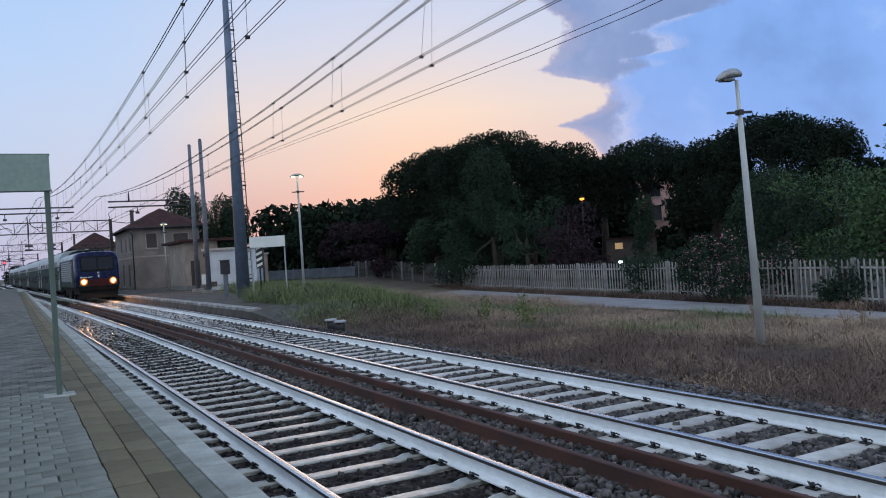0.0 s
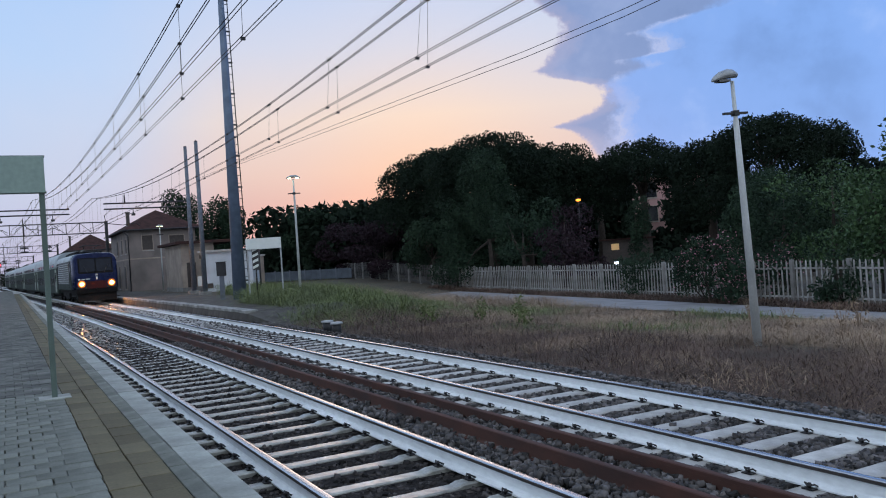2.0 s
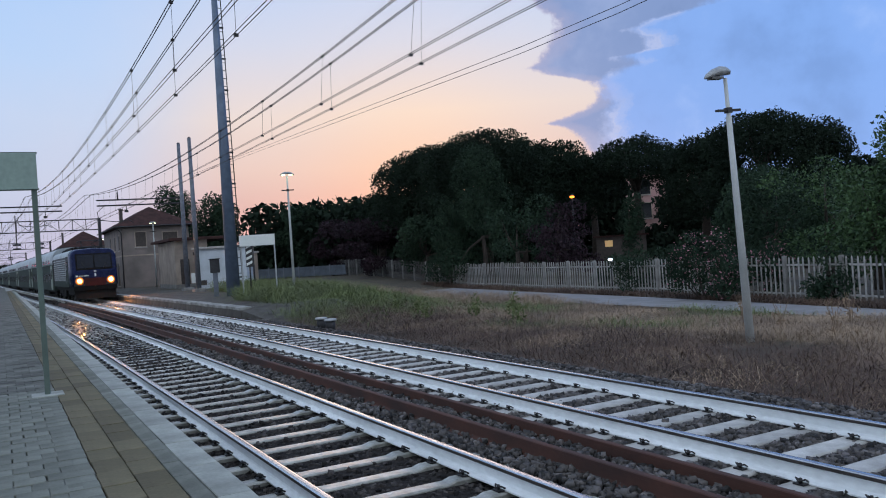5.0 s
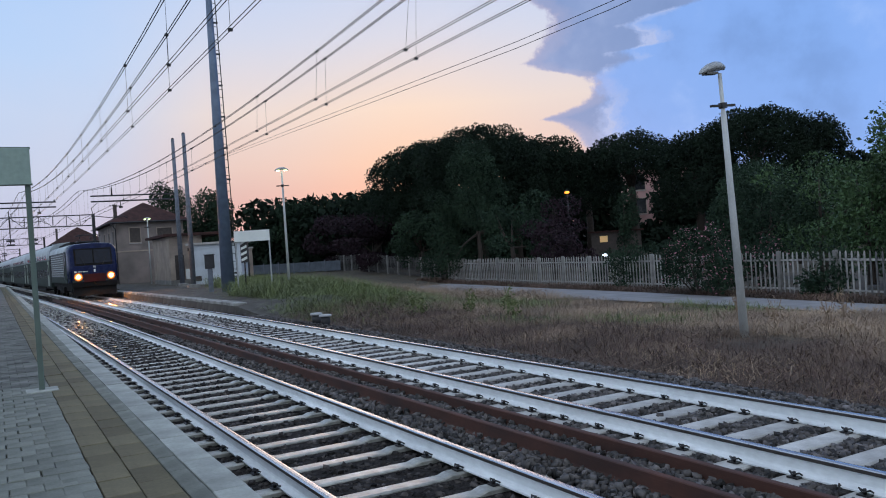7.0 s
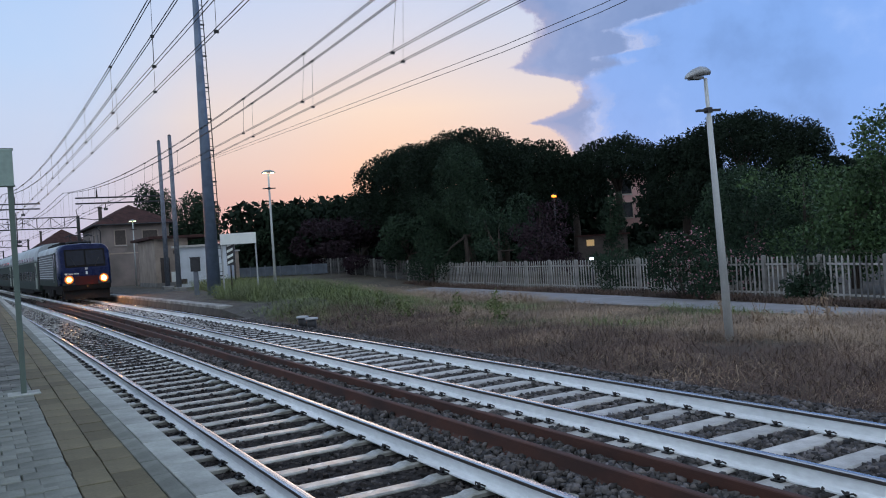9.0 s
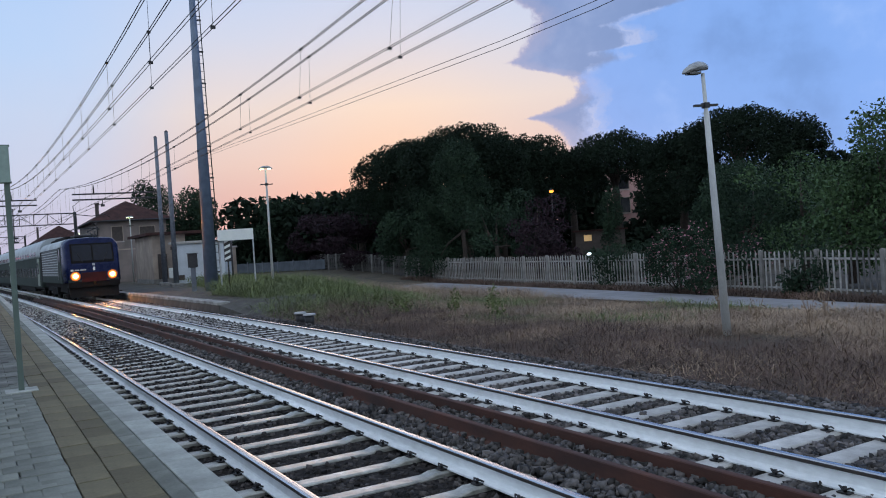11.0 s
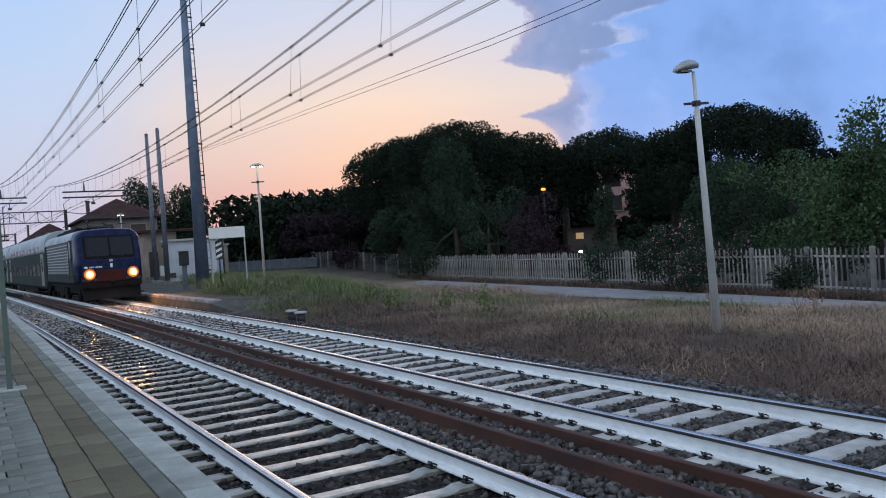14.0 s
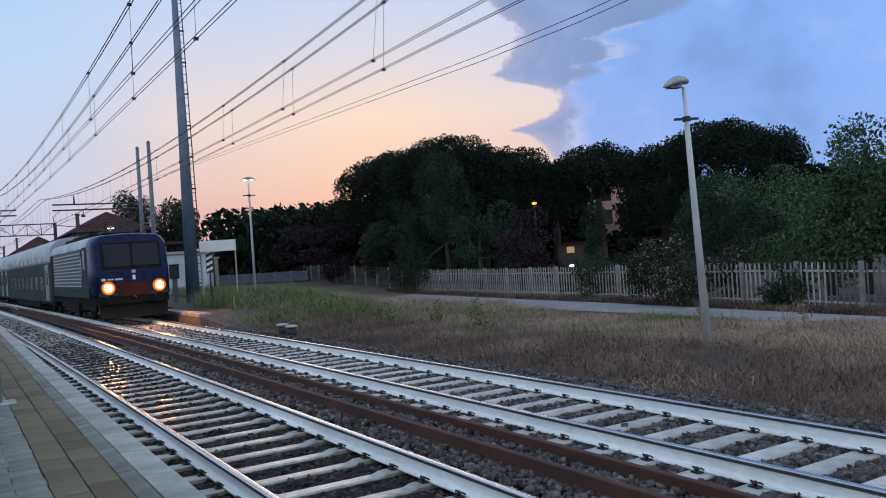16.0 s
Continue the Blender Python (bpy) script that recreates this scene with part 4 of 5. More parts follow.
def hip_house(x0, x1, y0, y1, z0, eave, ridge, label, wins, wall=M_PLASTER):
    t = thing("house", pose(0, 0, 0), label, "house", "station houses")
    part("wall", Shape().box((x0, y0, z0 - 0.5), (x1, y1, eave)), wall, t, "plastered wall with stains")
    o, cx = 0.55, (x0 + x1) / 2
    run = min((x1 - x0) / 2, (y1 - y0) / 2 - 0.5)
    v = [(x0 - o, y0 - o, eave + 0.1), (x1 + o, y0 - o, eave + 0.1), (x1 + o, y1 + o, eave + 0.1), (x0 - o, y1 + o, eave + 0.1), (cx, y0 + run, ridge), (cx, y1 - run, ridge)]
    v += [(a, b, c - 0.1) for a, b, c in v[:4]]
    r = part("roof", Shape().add(v, [(0, 1, 4), (1, 2, 5, 4), (2, 3, 5), (3, 0, 4, 5), (6, 7, 1, 0), (7, 8, 2, 1), (8, 9, 3, 2), (9, 6, 0, 3), (9, 8, 7, 6)]), M_ROOF, t, "hipped brown tiled roof")
    part("chimney", Shape().box((x0 + 0.2, y0 + run * 0.8, eave + 0.1), (x0 + 0.5, y0 + run * 0.8 + 0.3, ridge - 0.25)).box((x0 + 0.15, y0 + run * 0.8 - 0.05, ridge - 0.25), (x0 + 0.55, y0 + run * 0.8 + 0.35, ridge - 0.15)), M_SHUT, r)
    part("gutter", Shape().tube([(x0 - o - 0.05, y0 - o, eave + 0.02), (x0 - o - 0.05, y1 + o, eave + 0.02)], 0.06, 8).tube([(x0 - o, y0 - o - 0.05, eave + 0.02), (x1 + o, y0 - o - 0.05, eave + 0.02)], 0.06, 8), M_IRON, r)
    part("downpipe", Shape().tube([(x0 - 0.06, y0 - 0.07, z0 - 0.2), (x0 - 0.06, y0 - 0.07, eave - 0.5), (x0 - o, y0 - o, eave)], 0.05, 8), M_IRON, t)
    part("string_course", Shape().box((x0 - 0.04, y0 - 0.04, (eave + z0) / 2 + 0.1), (x1 + 0.04, y1 + 0.04, (eave + z0) / 2 + 0.22)), M_PLASTER2, t)
    for face, p, z, w, h in wins:
        window(t, *((p, y0, z, w, h, "y") if face == "y" else (x0, p, z, w, h, "x")))
    return t


hip_house(7.0, 12.9, 79.0, 93.0, 0.2, 5.7, 7.7, "two-storey beige plastered station house with a hipped brown roof", (("y", 8.6, 3.9, 0.9, 1.3), ("y", 11.2, 3.6, 1.3, 1.5), ("y", 11.3, 0.3, 1.0, 2.1), ("x", 81.0, 3.7, 0.8, 1.3), ("x", 84.0, 3.7, 0.8, 1.3), ("x", 87.5, 3.7, 0.8, 1.3), ("x", 82.5, 0.4, 1.0, 2.1), ("x", 87, 0.4, 1.0, 2.1)))
hip_house(6.0, 13.0, 142.0, 160.0, 0.2, 5.9, 8.6, "more distant two-storey station house with a hipped dark roof", (("y", 8.0, 3.8, 1.0, 1.4), ("y", 11.0, 3.8, 1.0, 1.4), ("x", 146.0, 3.8, 1.0, 1.4), ("x", 151.0, 3.8, 1.0, 1.4)))


def annex():
    t = thing("annex", pose(0, 0, 0), "single-storey beige annex with a thin flat concrete roof", "building")
    part("wall", Shape().box((8.6, 63.0, -0.3), (11.0, 70.0, 3.75)), M_PLASTER2, t)
    part("roof", Shape().box((8.1, 62.3, 3.75), (12.6, 70.5, 3.95), bevel=0.03), M_ROOF, t, "overhanging flat concrete roof slab")
    part("door", Shape().box((8.95, 62.95, 0.2), (9.6, 63.02, 2.35)), M_SHUT, t, "dark narrow door")
    part("vent", Shape().box((9.9, 62.96, 2.6), (10.15, 63.02, 2.85)), M_SHUT, t)
    part("plinth", Shape().box((8.56, 62.94, -0.2), (11.0, 70.0, 0.5)), M_FENCEPOST, t)


def hut():
    t = thing("equipment_hut", pose(9.3, 59.5, 0, 0, 0, -26), "small white-painted flat-roofed equipment hut", "hut")
    part("wall", Shape().box((0, 0, -0.3), (3.6, 3.0, 2.95)), M_WHITEWALL, t)
    part("roof", Shape().box((-0.18, -0.2, 2.95), (3.75, 3.2, 3.1), bevel=0.02), M_CONC, t)
    part("vent", Shape().box((0.25, -0.03, 0.4), (0.75, 0.01, 0.75)), M_SHUT, t)
    part("meter_box", Shape().box((-0.35, 0.1, 0.6), (0.0, 0.5, 1.3), bevel=0.01), M_BOARD, t)
    b = thing("kiosk", pose(12.9, 62.0, 0), "small tan rendered kiosk beside the hut", "kiosk")
    part("wall", Shape().box((0, 0, -0.2), (1.6, 1.6, 2.5)), M_PLASTER2, b)
    part("roof", Shape().box((-0.1, -0.1, 2.5), (1.7, 1.7, 2.62), bevel=0.02), M_CONC, b)


annex()
hut()


def pink_building():
    t = thing("apartment_house", pose(52, 66, 0, 0, 0, -42), "pink plastered apartment house half hidden by the pines", "building")
    part("wall", Shape().box((0, 0, -0.5), (11, 8, 8.0)), M_PINKWALL, t)
    part("roof", Shape().box((-0.4, -0.4, 8.0), (11.4, 8.4, 8.3)), M_ROOF, t)
    for i in range(4):
        for z in (0.9, 3.6, 6.0):
            window(t, 1.4 + 2.7 * i, 0.0, z, 1.0, 1.5, "y", False)


pink_building()
M_AMBER = mat("amber_glow", (1, 0.5, 0.1), emit=(1.0, 0.30, 0.03), power=2.6)
M_COLD = mat("white_glow", (0.8, 0.9, 1), emit=(0.8, 0.92, 1.0), power=4.0)
M_WARM = mat("warm_window_glow", (0.8, 0.6, 0.3), emit=(0.8, 0.42, 0.14), power=0.22)


def small_light(x, y, z, zg, glow, label, r=0.14):
    t = thing("garden_lamp", pose(x, y, zg), label, "lamp")
    part("pole", Shape().tube([(0, 0, -0.1), (0, 0, z - zg - r * 0.5)], [0.06, 0.04], 8), M_IRON, t)
    part("shade", Shape().tube([(0, 0, z - zg + r * 0.5), (0, 0, z - zg + r)], [r * 1.3, r * 0.3], 12), M_IRON, t)
    part("bulb", Shape().tube([(0, 0, z - zg - r * 0.55), (0, 0, z - zg - r * 0.3), (0, 0, z - zg + r * 0.3), (0, 0, z - zg + r * 0.48)], [r * 0.4, r, r, r * 0.5], 12), glow, t, "glowing bulb")


small_light(*place(37.6, 50.0), 4.45, -0.3, M_AMBER, "amber street lamp glowing between dark trees", 0.14)
small_light(*place(39.9, 38.2), 0.86, -0.54, M_COLD, "small white lamp glowing behind the fence", 0.10)
small_light(9.9, 46.5, 3.0, 0.1, M_AMBER, "amber warning lamp on a thin pole", 0.14)
lw = thing("lit_shed", pose(*place(39.9, 60.0), -0.3, 0, 0, -40), "low shed with a warmly lit opening behind the trees", "shed")
part("wall", Shape().box((-0.9, 0.05, -0.2), (2.6, 2.0, 2.2)), M_SHUT, lw)
part("window", Shape().box((-0.3, 0.0, 1.5), (0.25, 0.06, 1.95)), M_WARM, lw, "warmly lit opening")
part("roof", Shape().box((-1.1, -0.2, 2.2), (2.8, 2.2, 2.3)), M_ROOF, lw)


# ---- car park ----
M_CAR = mat("white_car_paint", (0.62, 0.64, 0.66), 0.3, vary=(0.55, 0.57, 0.6), bump=0)
M_CARDARK = mat("grey_car_paint", (0.16, 0.18, 0.2), 0.3, vary=(0.12, 0.14, 0.16), bump=0)
M_TYRE = mat("tyre_rubber", (0.02, 0.02, 0.02), 0.9)


def car(x, y, z, turn, paint, label):
    t = thing("car", pose(x, y, z, 0, 0, turn), label, "car", "parked cars")
    prof = [(-2.05, 0.35), (-2.1, 0.7), (-1.95, 0.88), (-1.0, 0.98), (-0.4, 1.42), (0.9, 1.46), (1.75, 1.05), (2.05, 0.98), (2.1, 0.5), (2.0, 0.35)]
    s = Shape()
    n = len(prof)
    vs = [(a, -0.82 + (0.12 if b > 1.2 else 0), b) for a, b in prof] + [(a, 0.82 - (0.12 if b > 1.2 else 0), b) for a, b in prof]
    s.add(vs, [tuple(range(n - 1, -1, -1)), tuple(range(n, 2 * n))] + [(i, (i + 1) % n, n + (i + 1) % n, n + i) for i in range(n)])
    b = part("body", s, paint, t)
    for sd in (-1, 1):
        part("side_window", Shape().add([(-0.85, sd * 0.83, 1.0), (1.45, sd * 0.83, 1.05), (0.85, sd * 0.725, 1.39), (-0.35, sd * 0.725, 1.36), (-0.85, sd * 0.80, 1.0), (1.45, sd * 0.80, 1.05), (0.85, sd * 0.70, 1.39), (-0.35, sd * 0.70, 1.36)], [(0, 1, 2, 3), (4, 5, 6, 7), (0, 1, 5, 4), (1, 2, 6, 5), (2, 3, 7, 6), (3, 0, 4, 7)]), M_PANE, b)
        for wx in (-1.3, 1.3):
            w = part("wheel", Shape().tube([(wx, sd * 0.62, 0.31), (wx, sd * 0.84, 0.31)], 0.31, 16), M_TYRE, t)
            part("rim", Shape().tube([(wx, sd * 0.83, 0.31), (wx, sd * 0.85, 0.31)], 0.19, 12), M_GALV, w)
    part("windscreen", Shape().add([(-0.98, -0.66, 1.0), (-0.98, 0.66, 1.0), (-0.42, 0.6, 1.405), (-0.42, -0.6, 1.405), (-0.94, -0.66, 0.97), (-0.94, 0.66, 0.97), (-0.38, 0.6, 1.38), (-0.38, -0.6, 1.38)], [(0, 1, 2, 3), (4, 5, 6, 7), (0, 1, 5, 4), (1, 2, 6, 5), (2, 3, 7, 6), (3, 0, 4, 7)]), M_PANE, b)


car(20.6, 84.0, 0.05, 10, M_CARDARK, "grey parked car behind the panel fence")
car(25.6, 81.5, 0.08, 200, M_CAR, "white parked car behind the panel fence")
car(23.0, 88.0, 0.08, 20, M_CAR, "white parked car in the car park")


def panel_fence():
    t = thing("panel_fence", pose(0, 0, 0), "grey-blue wire panel fence round the car park", "fence")
    for i in range(9):
        x, y = 15.5 + 0.95 * i, 81.5 - 1.5 * i
        part("panel", Shape().box((0, -0.02, 0.1), (1.7, 0.02, 0.98)), M_PANELF, t, m=pose(x, y, 0.05, 0, 0, -57))
        part("post", Shape().box((-0.04, -0.04, -0.2), (0.04, 0.04, 1.1)), M_MAST, t, m=pose(x, y, 0.05, 0, 0, -57))


M_PANELF = mat("grey_blue_fence_panel", (0.10, 0.12, 0.15), 0.7, vary=(0.06, 0.075, 0.095), scale=2, fine=30)
panel_fence()


# ---- overhead line ----
def wires():
    """Two sets of wires over each track: twin messengers that sag between the masts, droppers and twin contact wires."""
    def messenger(y):
        if y < 57:
            d = (y - 28.0 + 29.0) % 58.0 - 29.0
            return 5.63 + 0.00137 * d * d
        d = (y - 57.0) % 31.0 - 15.5
        return 6.45 + 0.00137 * d * d

    step = [-40 + 2.75 * i for i in range(132)]
    for mx, cx, slant in ((-0.30, -0.30, 0.0), (0.08, 0.08, 0.0), (3.05, 2.88, 0.014), (3.41, 3.33, 0.008)):
        def mid(y):
            return cx + bend(y) + slant * min(max(y - 8.4, 0.0), 9.0)
        for dx in (-0.022, 0.022):
            solid("messenger_wire", Shape().tube([(mx + bend(y) + dx, y, messenger(y)) for y in step], 0.0085, 5), M_WIRE, "dark twisted messenger wire over the track", "wire", "overhead wires")
            solid("contact_wire", Shape().tube([(mid(y) + dx * 1.3, y, 4.90 + 0.02 * math.sin(y * 0.11)) for y in step], 0.006, 5), M_WIRE, "dark contact wire over the track", "wire", "overhead wires")
        y = 6.6 + 1.1 * cx % 2.6
        while y < 110:
            x, zt, xl = mx + bend(y), messenger(y), mid(y)
            s = Shape().tube([(x, y, zt), (xl, y + 0.05, 4.90)], 0.0035, 4).box((x - 0.03, y - 0.025, zt - 0.022), (x + 0.03, y + 0.025, zt + 0.02)).box((xl - 0.03, y + 0.03, 4.88), (xl + 0.03, y + 0.07, 4.92))
            solid("dropper", s, M_WIRE, "thin dropper hanging from the messenger wire", "wire", "droppers")
            y += 4.1
    for dx, low, end in ((0.0, 5.56, 7.58), (-0.1, 5.40, 7.45)):
        pts = [(6.13 + dx + 0.049 * (y - 12.4), y, low + (end - low) * max(0.0, y - 11.2) / 41.8) for y in [-14 + 3.0 * i for i in range(22)] + [53.0]]
        solid("feeder_cable", Shape().tube(pts, 0.0065, 5), M_WIRE, "dark feeder cable beside the line", "wire", "overhead wires")


wires()


def arm(parent, x0, x1, z, label, drop_at):
    """Twin-tube arm with hangers and steady arms over a track."""
    t = part("arm", Shape().tube([(x0, 0, z), (x1, 0, z - 0.03)], 0.05, 8), M_IRON, parent, label)
    part("tube", Shape().tube([(x0, 0, z + 0.36), (x1, 0, z + 0.33)], 0.05, 8), M_IRON, t)
    for dx in drop_at:
        part("insulator", Shape().tube([(dx, 0, z + 0.3), (dx, 0, z + 0.75), (dx, 0, z + 0.95)], [0.06, 0.045, 0.02], 8), M_IRON, t)
        part("hanger", Shape().tube([(dx + 0.5, 0, z), (dx + 0.5, 0, z - 0.35)], 0.03, 6).box((dx + 0.38, -0.05, z - 0.5), (dx + 0.62, 0.05, z - 0.35)), M_IRON, t)
        part("steady_arm", Shape().tube([(dx - 0.9, 0, z - 0.1), (dx - 1.3, 0, z - 0.45), (dx - 1.2, 0, z - 0.95), (dx - 0.2, 0, z - 1.1), (dx + 0.6, 0, z - 1.0), (dx + 0.9, 0, z - 1.2)], 0.028, 6), M_IRON, t)


arm(MAST_L, -3.0, 7.5, 5.95, "dark twin-tube arm reaching over the track", (5.9, 2.6))
arm(MAST_A, 0.1, -5.4, 5.95, "dark twin-tube arm reaching over the track", (-4.1,))


def portal(y, x0, x1, z, legs, label):
    t = thing("catenary_portal", pose(bend(y), y, 0), label, "portal", "catenary portals")
    for dz in (0.0, 1.05):
        part("chord", Shape().box((x0, -0.06, z + dz), (x1, 0.06, z + dz + 0.1)), M_IRON, t)
    n = int((x1 - x0) / 1.2)
    for i in range(n + 1):
        x = x0 + (x1 - x0) * i / n
        part("strut", Shape().tube([(x, 0, z), (x, 0, z + 1.1)], 0.035, 5), M_IRON, t)
        if i < n:
            part("brace", Shape().tube([(x, 0, z if i % 2 else z + 1.1), (x + (x1 - x0) / n, 0, z + 1.1 if i % 2 else z)], 0.025, 5), M_IRON, t)
    for x in legs:
        part("leg", Shape().box((x - 0.14, -0.14, -0.3), (x + 0.14, 0.14, z + 1.2)), M_IRON, t)
    for x in (-5.0, -2.2, 0.6, 2.6):
        if x0 < x < x1:
            part("hanger", Shape().tube([(x, 0, z + 1.7), (x, 0, z - 1.5)], 0.05, 6), M_IRON, t)
            part("insulator", Shape().tube([(x - 0.35, 0, z - 1.1), (x + 0.35, 0, z - 1.1)], 0.09, 8).tube([(x - 0.35, 0, z - 1.5), (x + 0.35, 0, z - 1.5)], 0.09, 8), M_IRON, t)


portal(88.0, -14.0, 8.0, 6.0, (8.0,), "dark lattice catenary portal across the station tracks")
portal(150.0, -16.0, 8.5, 6.2, (8.5, -16.0), "distant lattice catenary portal")
portal(215.0, -16.0, 8.5, 6.2, (8.5, -16.0), "distant lattice catenary portal")
portal(290.0, -16.0, 8.5, 6.2, (8.5, -16.0), "distant lattice catenary portal")

# ---- verge ----
M_DRY = mat("dry_grass", (0.42, 0.31, 0.215), 0.85, vary=(0.17, 0.125, 0.095), scale=0.5, fine=6, bump=0, rnd=0.25, island=True, spec=0.2)
M_GREEN = mat("green_grass", (0.18, 0.22, 0.085), 0.8, vary=(0.10, 0.115, 0.05), scale=0.6, fine=6, bump=0, rnd=0.4, island=True, spec=0.25)


def blades(n, pick, tall, material, name, label, wide=0.005, flop=2.4):
    """Grass as bent blades, two quads each."""
    xy = np.array([pick() for _ in range(n)])
    z = np.array([ground_z(a, b) for a, b in xy])
    h = np.array([tall(a, b) for a, b in xy]) * rng.uniform(0.3, 1.3, n)
    a = rng.uniform(0, 6.28, n)
    lean = rng.uniform(0.3, flop, n) * h
    w = wide * rng.uniform(0.7, 1.6, n)
    dx, dy = np.cos(a), np.sin(a)
    px, py = -np.sin(a + rng.uniform(-1, 1, n)) * w, np.cos(a) * w
    b0 = np.stack([xy[:, 0], xy[:, 1], z - 0.02], 1)
    b1 = b0 + np.stack([dx * lean * 0.35, dy * lean * 0.35, h * 0.6], 1)
    b2 = b0 + np.stack([dx * lean, dy * lean, h * np.maximum(1.0 - 0.33 * lean / h, 0.2)], 1)
    s = np.stack([px, py, 0 * px], 1)
    v = np.stack([b0 - s, b0 + s, b1 + s * 0.8, b1 - s * 0.8, b2 + s * 0.15, b2 - s * 0.15], 1).reshape(-1, 3)
    k = np.arange(n)[:, None] * 6
    f = np.concatenate([k + np.array([[0, 1, 2, 3]]), k + np.array([[3, 2, 4, 5]])])
    tagged(new(name, bulk(name, v, f, material)), label, "grass", kind="stuff")


def lush(x, y):
    """How green the verge is: greenest by the far platform's end and in patches along the path."""
    g = smooth(22, 34, y) * (1 - smooth(11, 15, x)) + 1.0 * max(0.0, noise.noise((x * 0.35, y * 0.22, 3.0))) * smooth(8.2, 9.5, x) * smooth(9, 18, y)
    return min(g, 1.0)


def grass_spot(want):
    while True:
        y = 6 + 46 * rng.random() ** 1.5
        x = 5.6 + rng.random() * (14.5 + 0.058 * y - 5.6)
        if y > 29.3 and x < edge_x(y) + 1.7 + 2.6 * smooth(37, 41, y):
            continue
        if math.hypot(x - 9.6, y - 10.8) < 1.3:
            continue
        if not want and rng.random() > 0.12 + 0.88 * smooth(6.6, 9.4, x + 0.8 * noise.noise((x * 0.4, y * 0.3, 5.0))):
            continue
        cl = 0.5 + 0.9 * noise.noise((x * 0.9, y * 0.9, 1.0))
        if rng.random() > cl + 0.25:
            continue
        if (rng.random() < lush(x, y)) == want:
            return x, y


def dry_height(x, y):
    return (0.20 + 0.22 * max(0.0, noise.noise((x * 0.5, y * 0.5, 7.0))) + 0.25 * smooth(9.0, 12, x) * smooth(16, 9, y) + 0.32 * smooth(11.8, 12.9, x - 0.058 * y) * smooth(20, 30, y)) * (0.5 + 0.5 * smooth(5.6, 7.5, x))


blades(92000, lambda: grass_spot(False), dry_height, M_DRY, "dry_grass", "dry tan grass and dead weeds on the verge", 0.0036, 4.2)
blades(42000, lambda: grass_spot(True), lambda x, y: 0.32 + 0.55 * smooth(26, 34, y) * (1 - smooth(10.5, 13, x)), M_GREEN, "green_grass", "tall green grass on the verge", 0.005, 2.8)


def low_spot():
    y = 5 + 30 * rng.random() ** 1.4
    return (5.5 + 5.0 * rng.random() ** 1.2, y)


M_DEAD = mat("dead_weed", (0.17, 0.115, 0.09), 0.9, vary=(0.07, 0.05, 0.042), scale=0.8, fine=6, bump=0, rnd=0.22, island=True, spec=0.15)
blades(52000, low_spot, lambda x, y: (0.10 + 0.20 * smooth(5.5, 7.5, x)) * (0.4 + 0.6 * smooth(0.6, 1.6, math.hypot(x - 9.6, y - 10.8))), M_DEAD, "dead_weeds", "matted dark brown dead weeds beside the ballast", 0.0036, 4.5)


def edge_spot():
    y = 8 + 40 * rng.random() ** 1.4
    return (fence_x(y) - 1.3 + 1.2 * rng.random(), y)


blades(16000, edge_spot, lambda x, y: 0.24, M_DEAD, "fence_grass", "dark dry grass tufts along the foot of the fence", 0.008)


def weed(x, y, h, material, label, thick=1500):
    z = ground_z(x, y)
    t = thing("weed", pose(x, y, z), label, "weed", "tall weeds")
    for i in range(7):
        a = random.uniform(0, 6.28)
        part("stem", Shape().tube([(0, 0, -0.03), (0.05 * math.cos(a), 0.05 * math.sin(a), h * 0.5), (0.16 * math.cos(a), 0.16 * math.sin(a), h * random.uniform(0.75, 1.0))], [0.008, 0.006, 0.003], 5), material, t)
    v, f = leaf_cloud([((0.05, 0, h * 0.55), (0.16, 0.16, h * 0.4)), ((-0.05, 0.05, h * 0.35), (0.18, 0.18, h * 0.3))], thick, 0.04, 1.8)
    part("foliage", bulk("foliage", v, f, material), material, t)


for wx, wy, wh in ((10.3, 22.5, 0.85), (10.9, 21.2, 0.95), (10.2, 19.9, 0.6), (9.3, 24.6, 0.7), (9.0, 23.4, 0.6), (9.6, 26.8, 0.7)):
    weed(wx, wy, wh, M_GREEN, "tall green weed standing in the dry grass")
for wx, wy, wh in ((13.2, 14.4, 0.8), (11.9, 12.2, 0.75), (11.5, 10.6, 0.9), (13.4, 11.6, 0.9)):
    weed(wx, wy, wh, M_DRY, "tall thin dry weed standing at the path's edge", 500)


# ---- train ----
M_BLUE = mat("blue_painted_steel", (0.004, 0.011, 0.058), 0.28, vary=(0.0025, 0.007, 0.04), scale=2, fine=20, bump=0.02, spec=0.16)
M_RED = mat("red_painted_steel", (0.05, 0.006, 0.007), 0.45, vary=(0.03, 0.004, 0.004), scale=2, bump=0.02, spec=0.2)
M_LOCOGREY = mat("grey_locomotive_side", (0.075, 0.083, 0.085), 0.7, vary=(0.055, 0.06, 0.062), scale=1.5, fine=12, bump=0.02, spec=0.15)
M_ROOFPALE = mat("pale_coach_roof", (0.48, 0.53, 0.55), 0.5, vary=(0.26, 0.29, 0.31), scale=0.8, fine=8, bump=0.02, spec=0.3)
M_SLAT = mat("pale_grille_slat", (0.5, 0.53, 0.54), 0.45)
M_GRILLE = mat("dark_grille", (0.06, 0.07, 0.07), 0.6)
M_GREENGREY = mat("grey_green_painted_steel", (0.052, 0.066, 0.06), 0.75, vary=(0.032, 0.042, 0.038), scale=0.8, fine=12, bump=0.02, spec=0.06)
M_LEAFPAINT = mat("pale_green_paint", (0.17, 0.21, 0.15), 0.45, vary=(0.12, 0.15, 0.11), scale=1.5, bump=0.02)
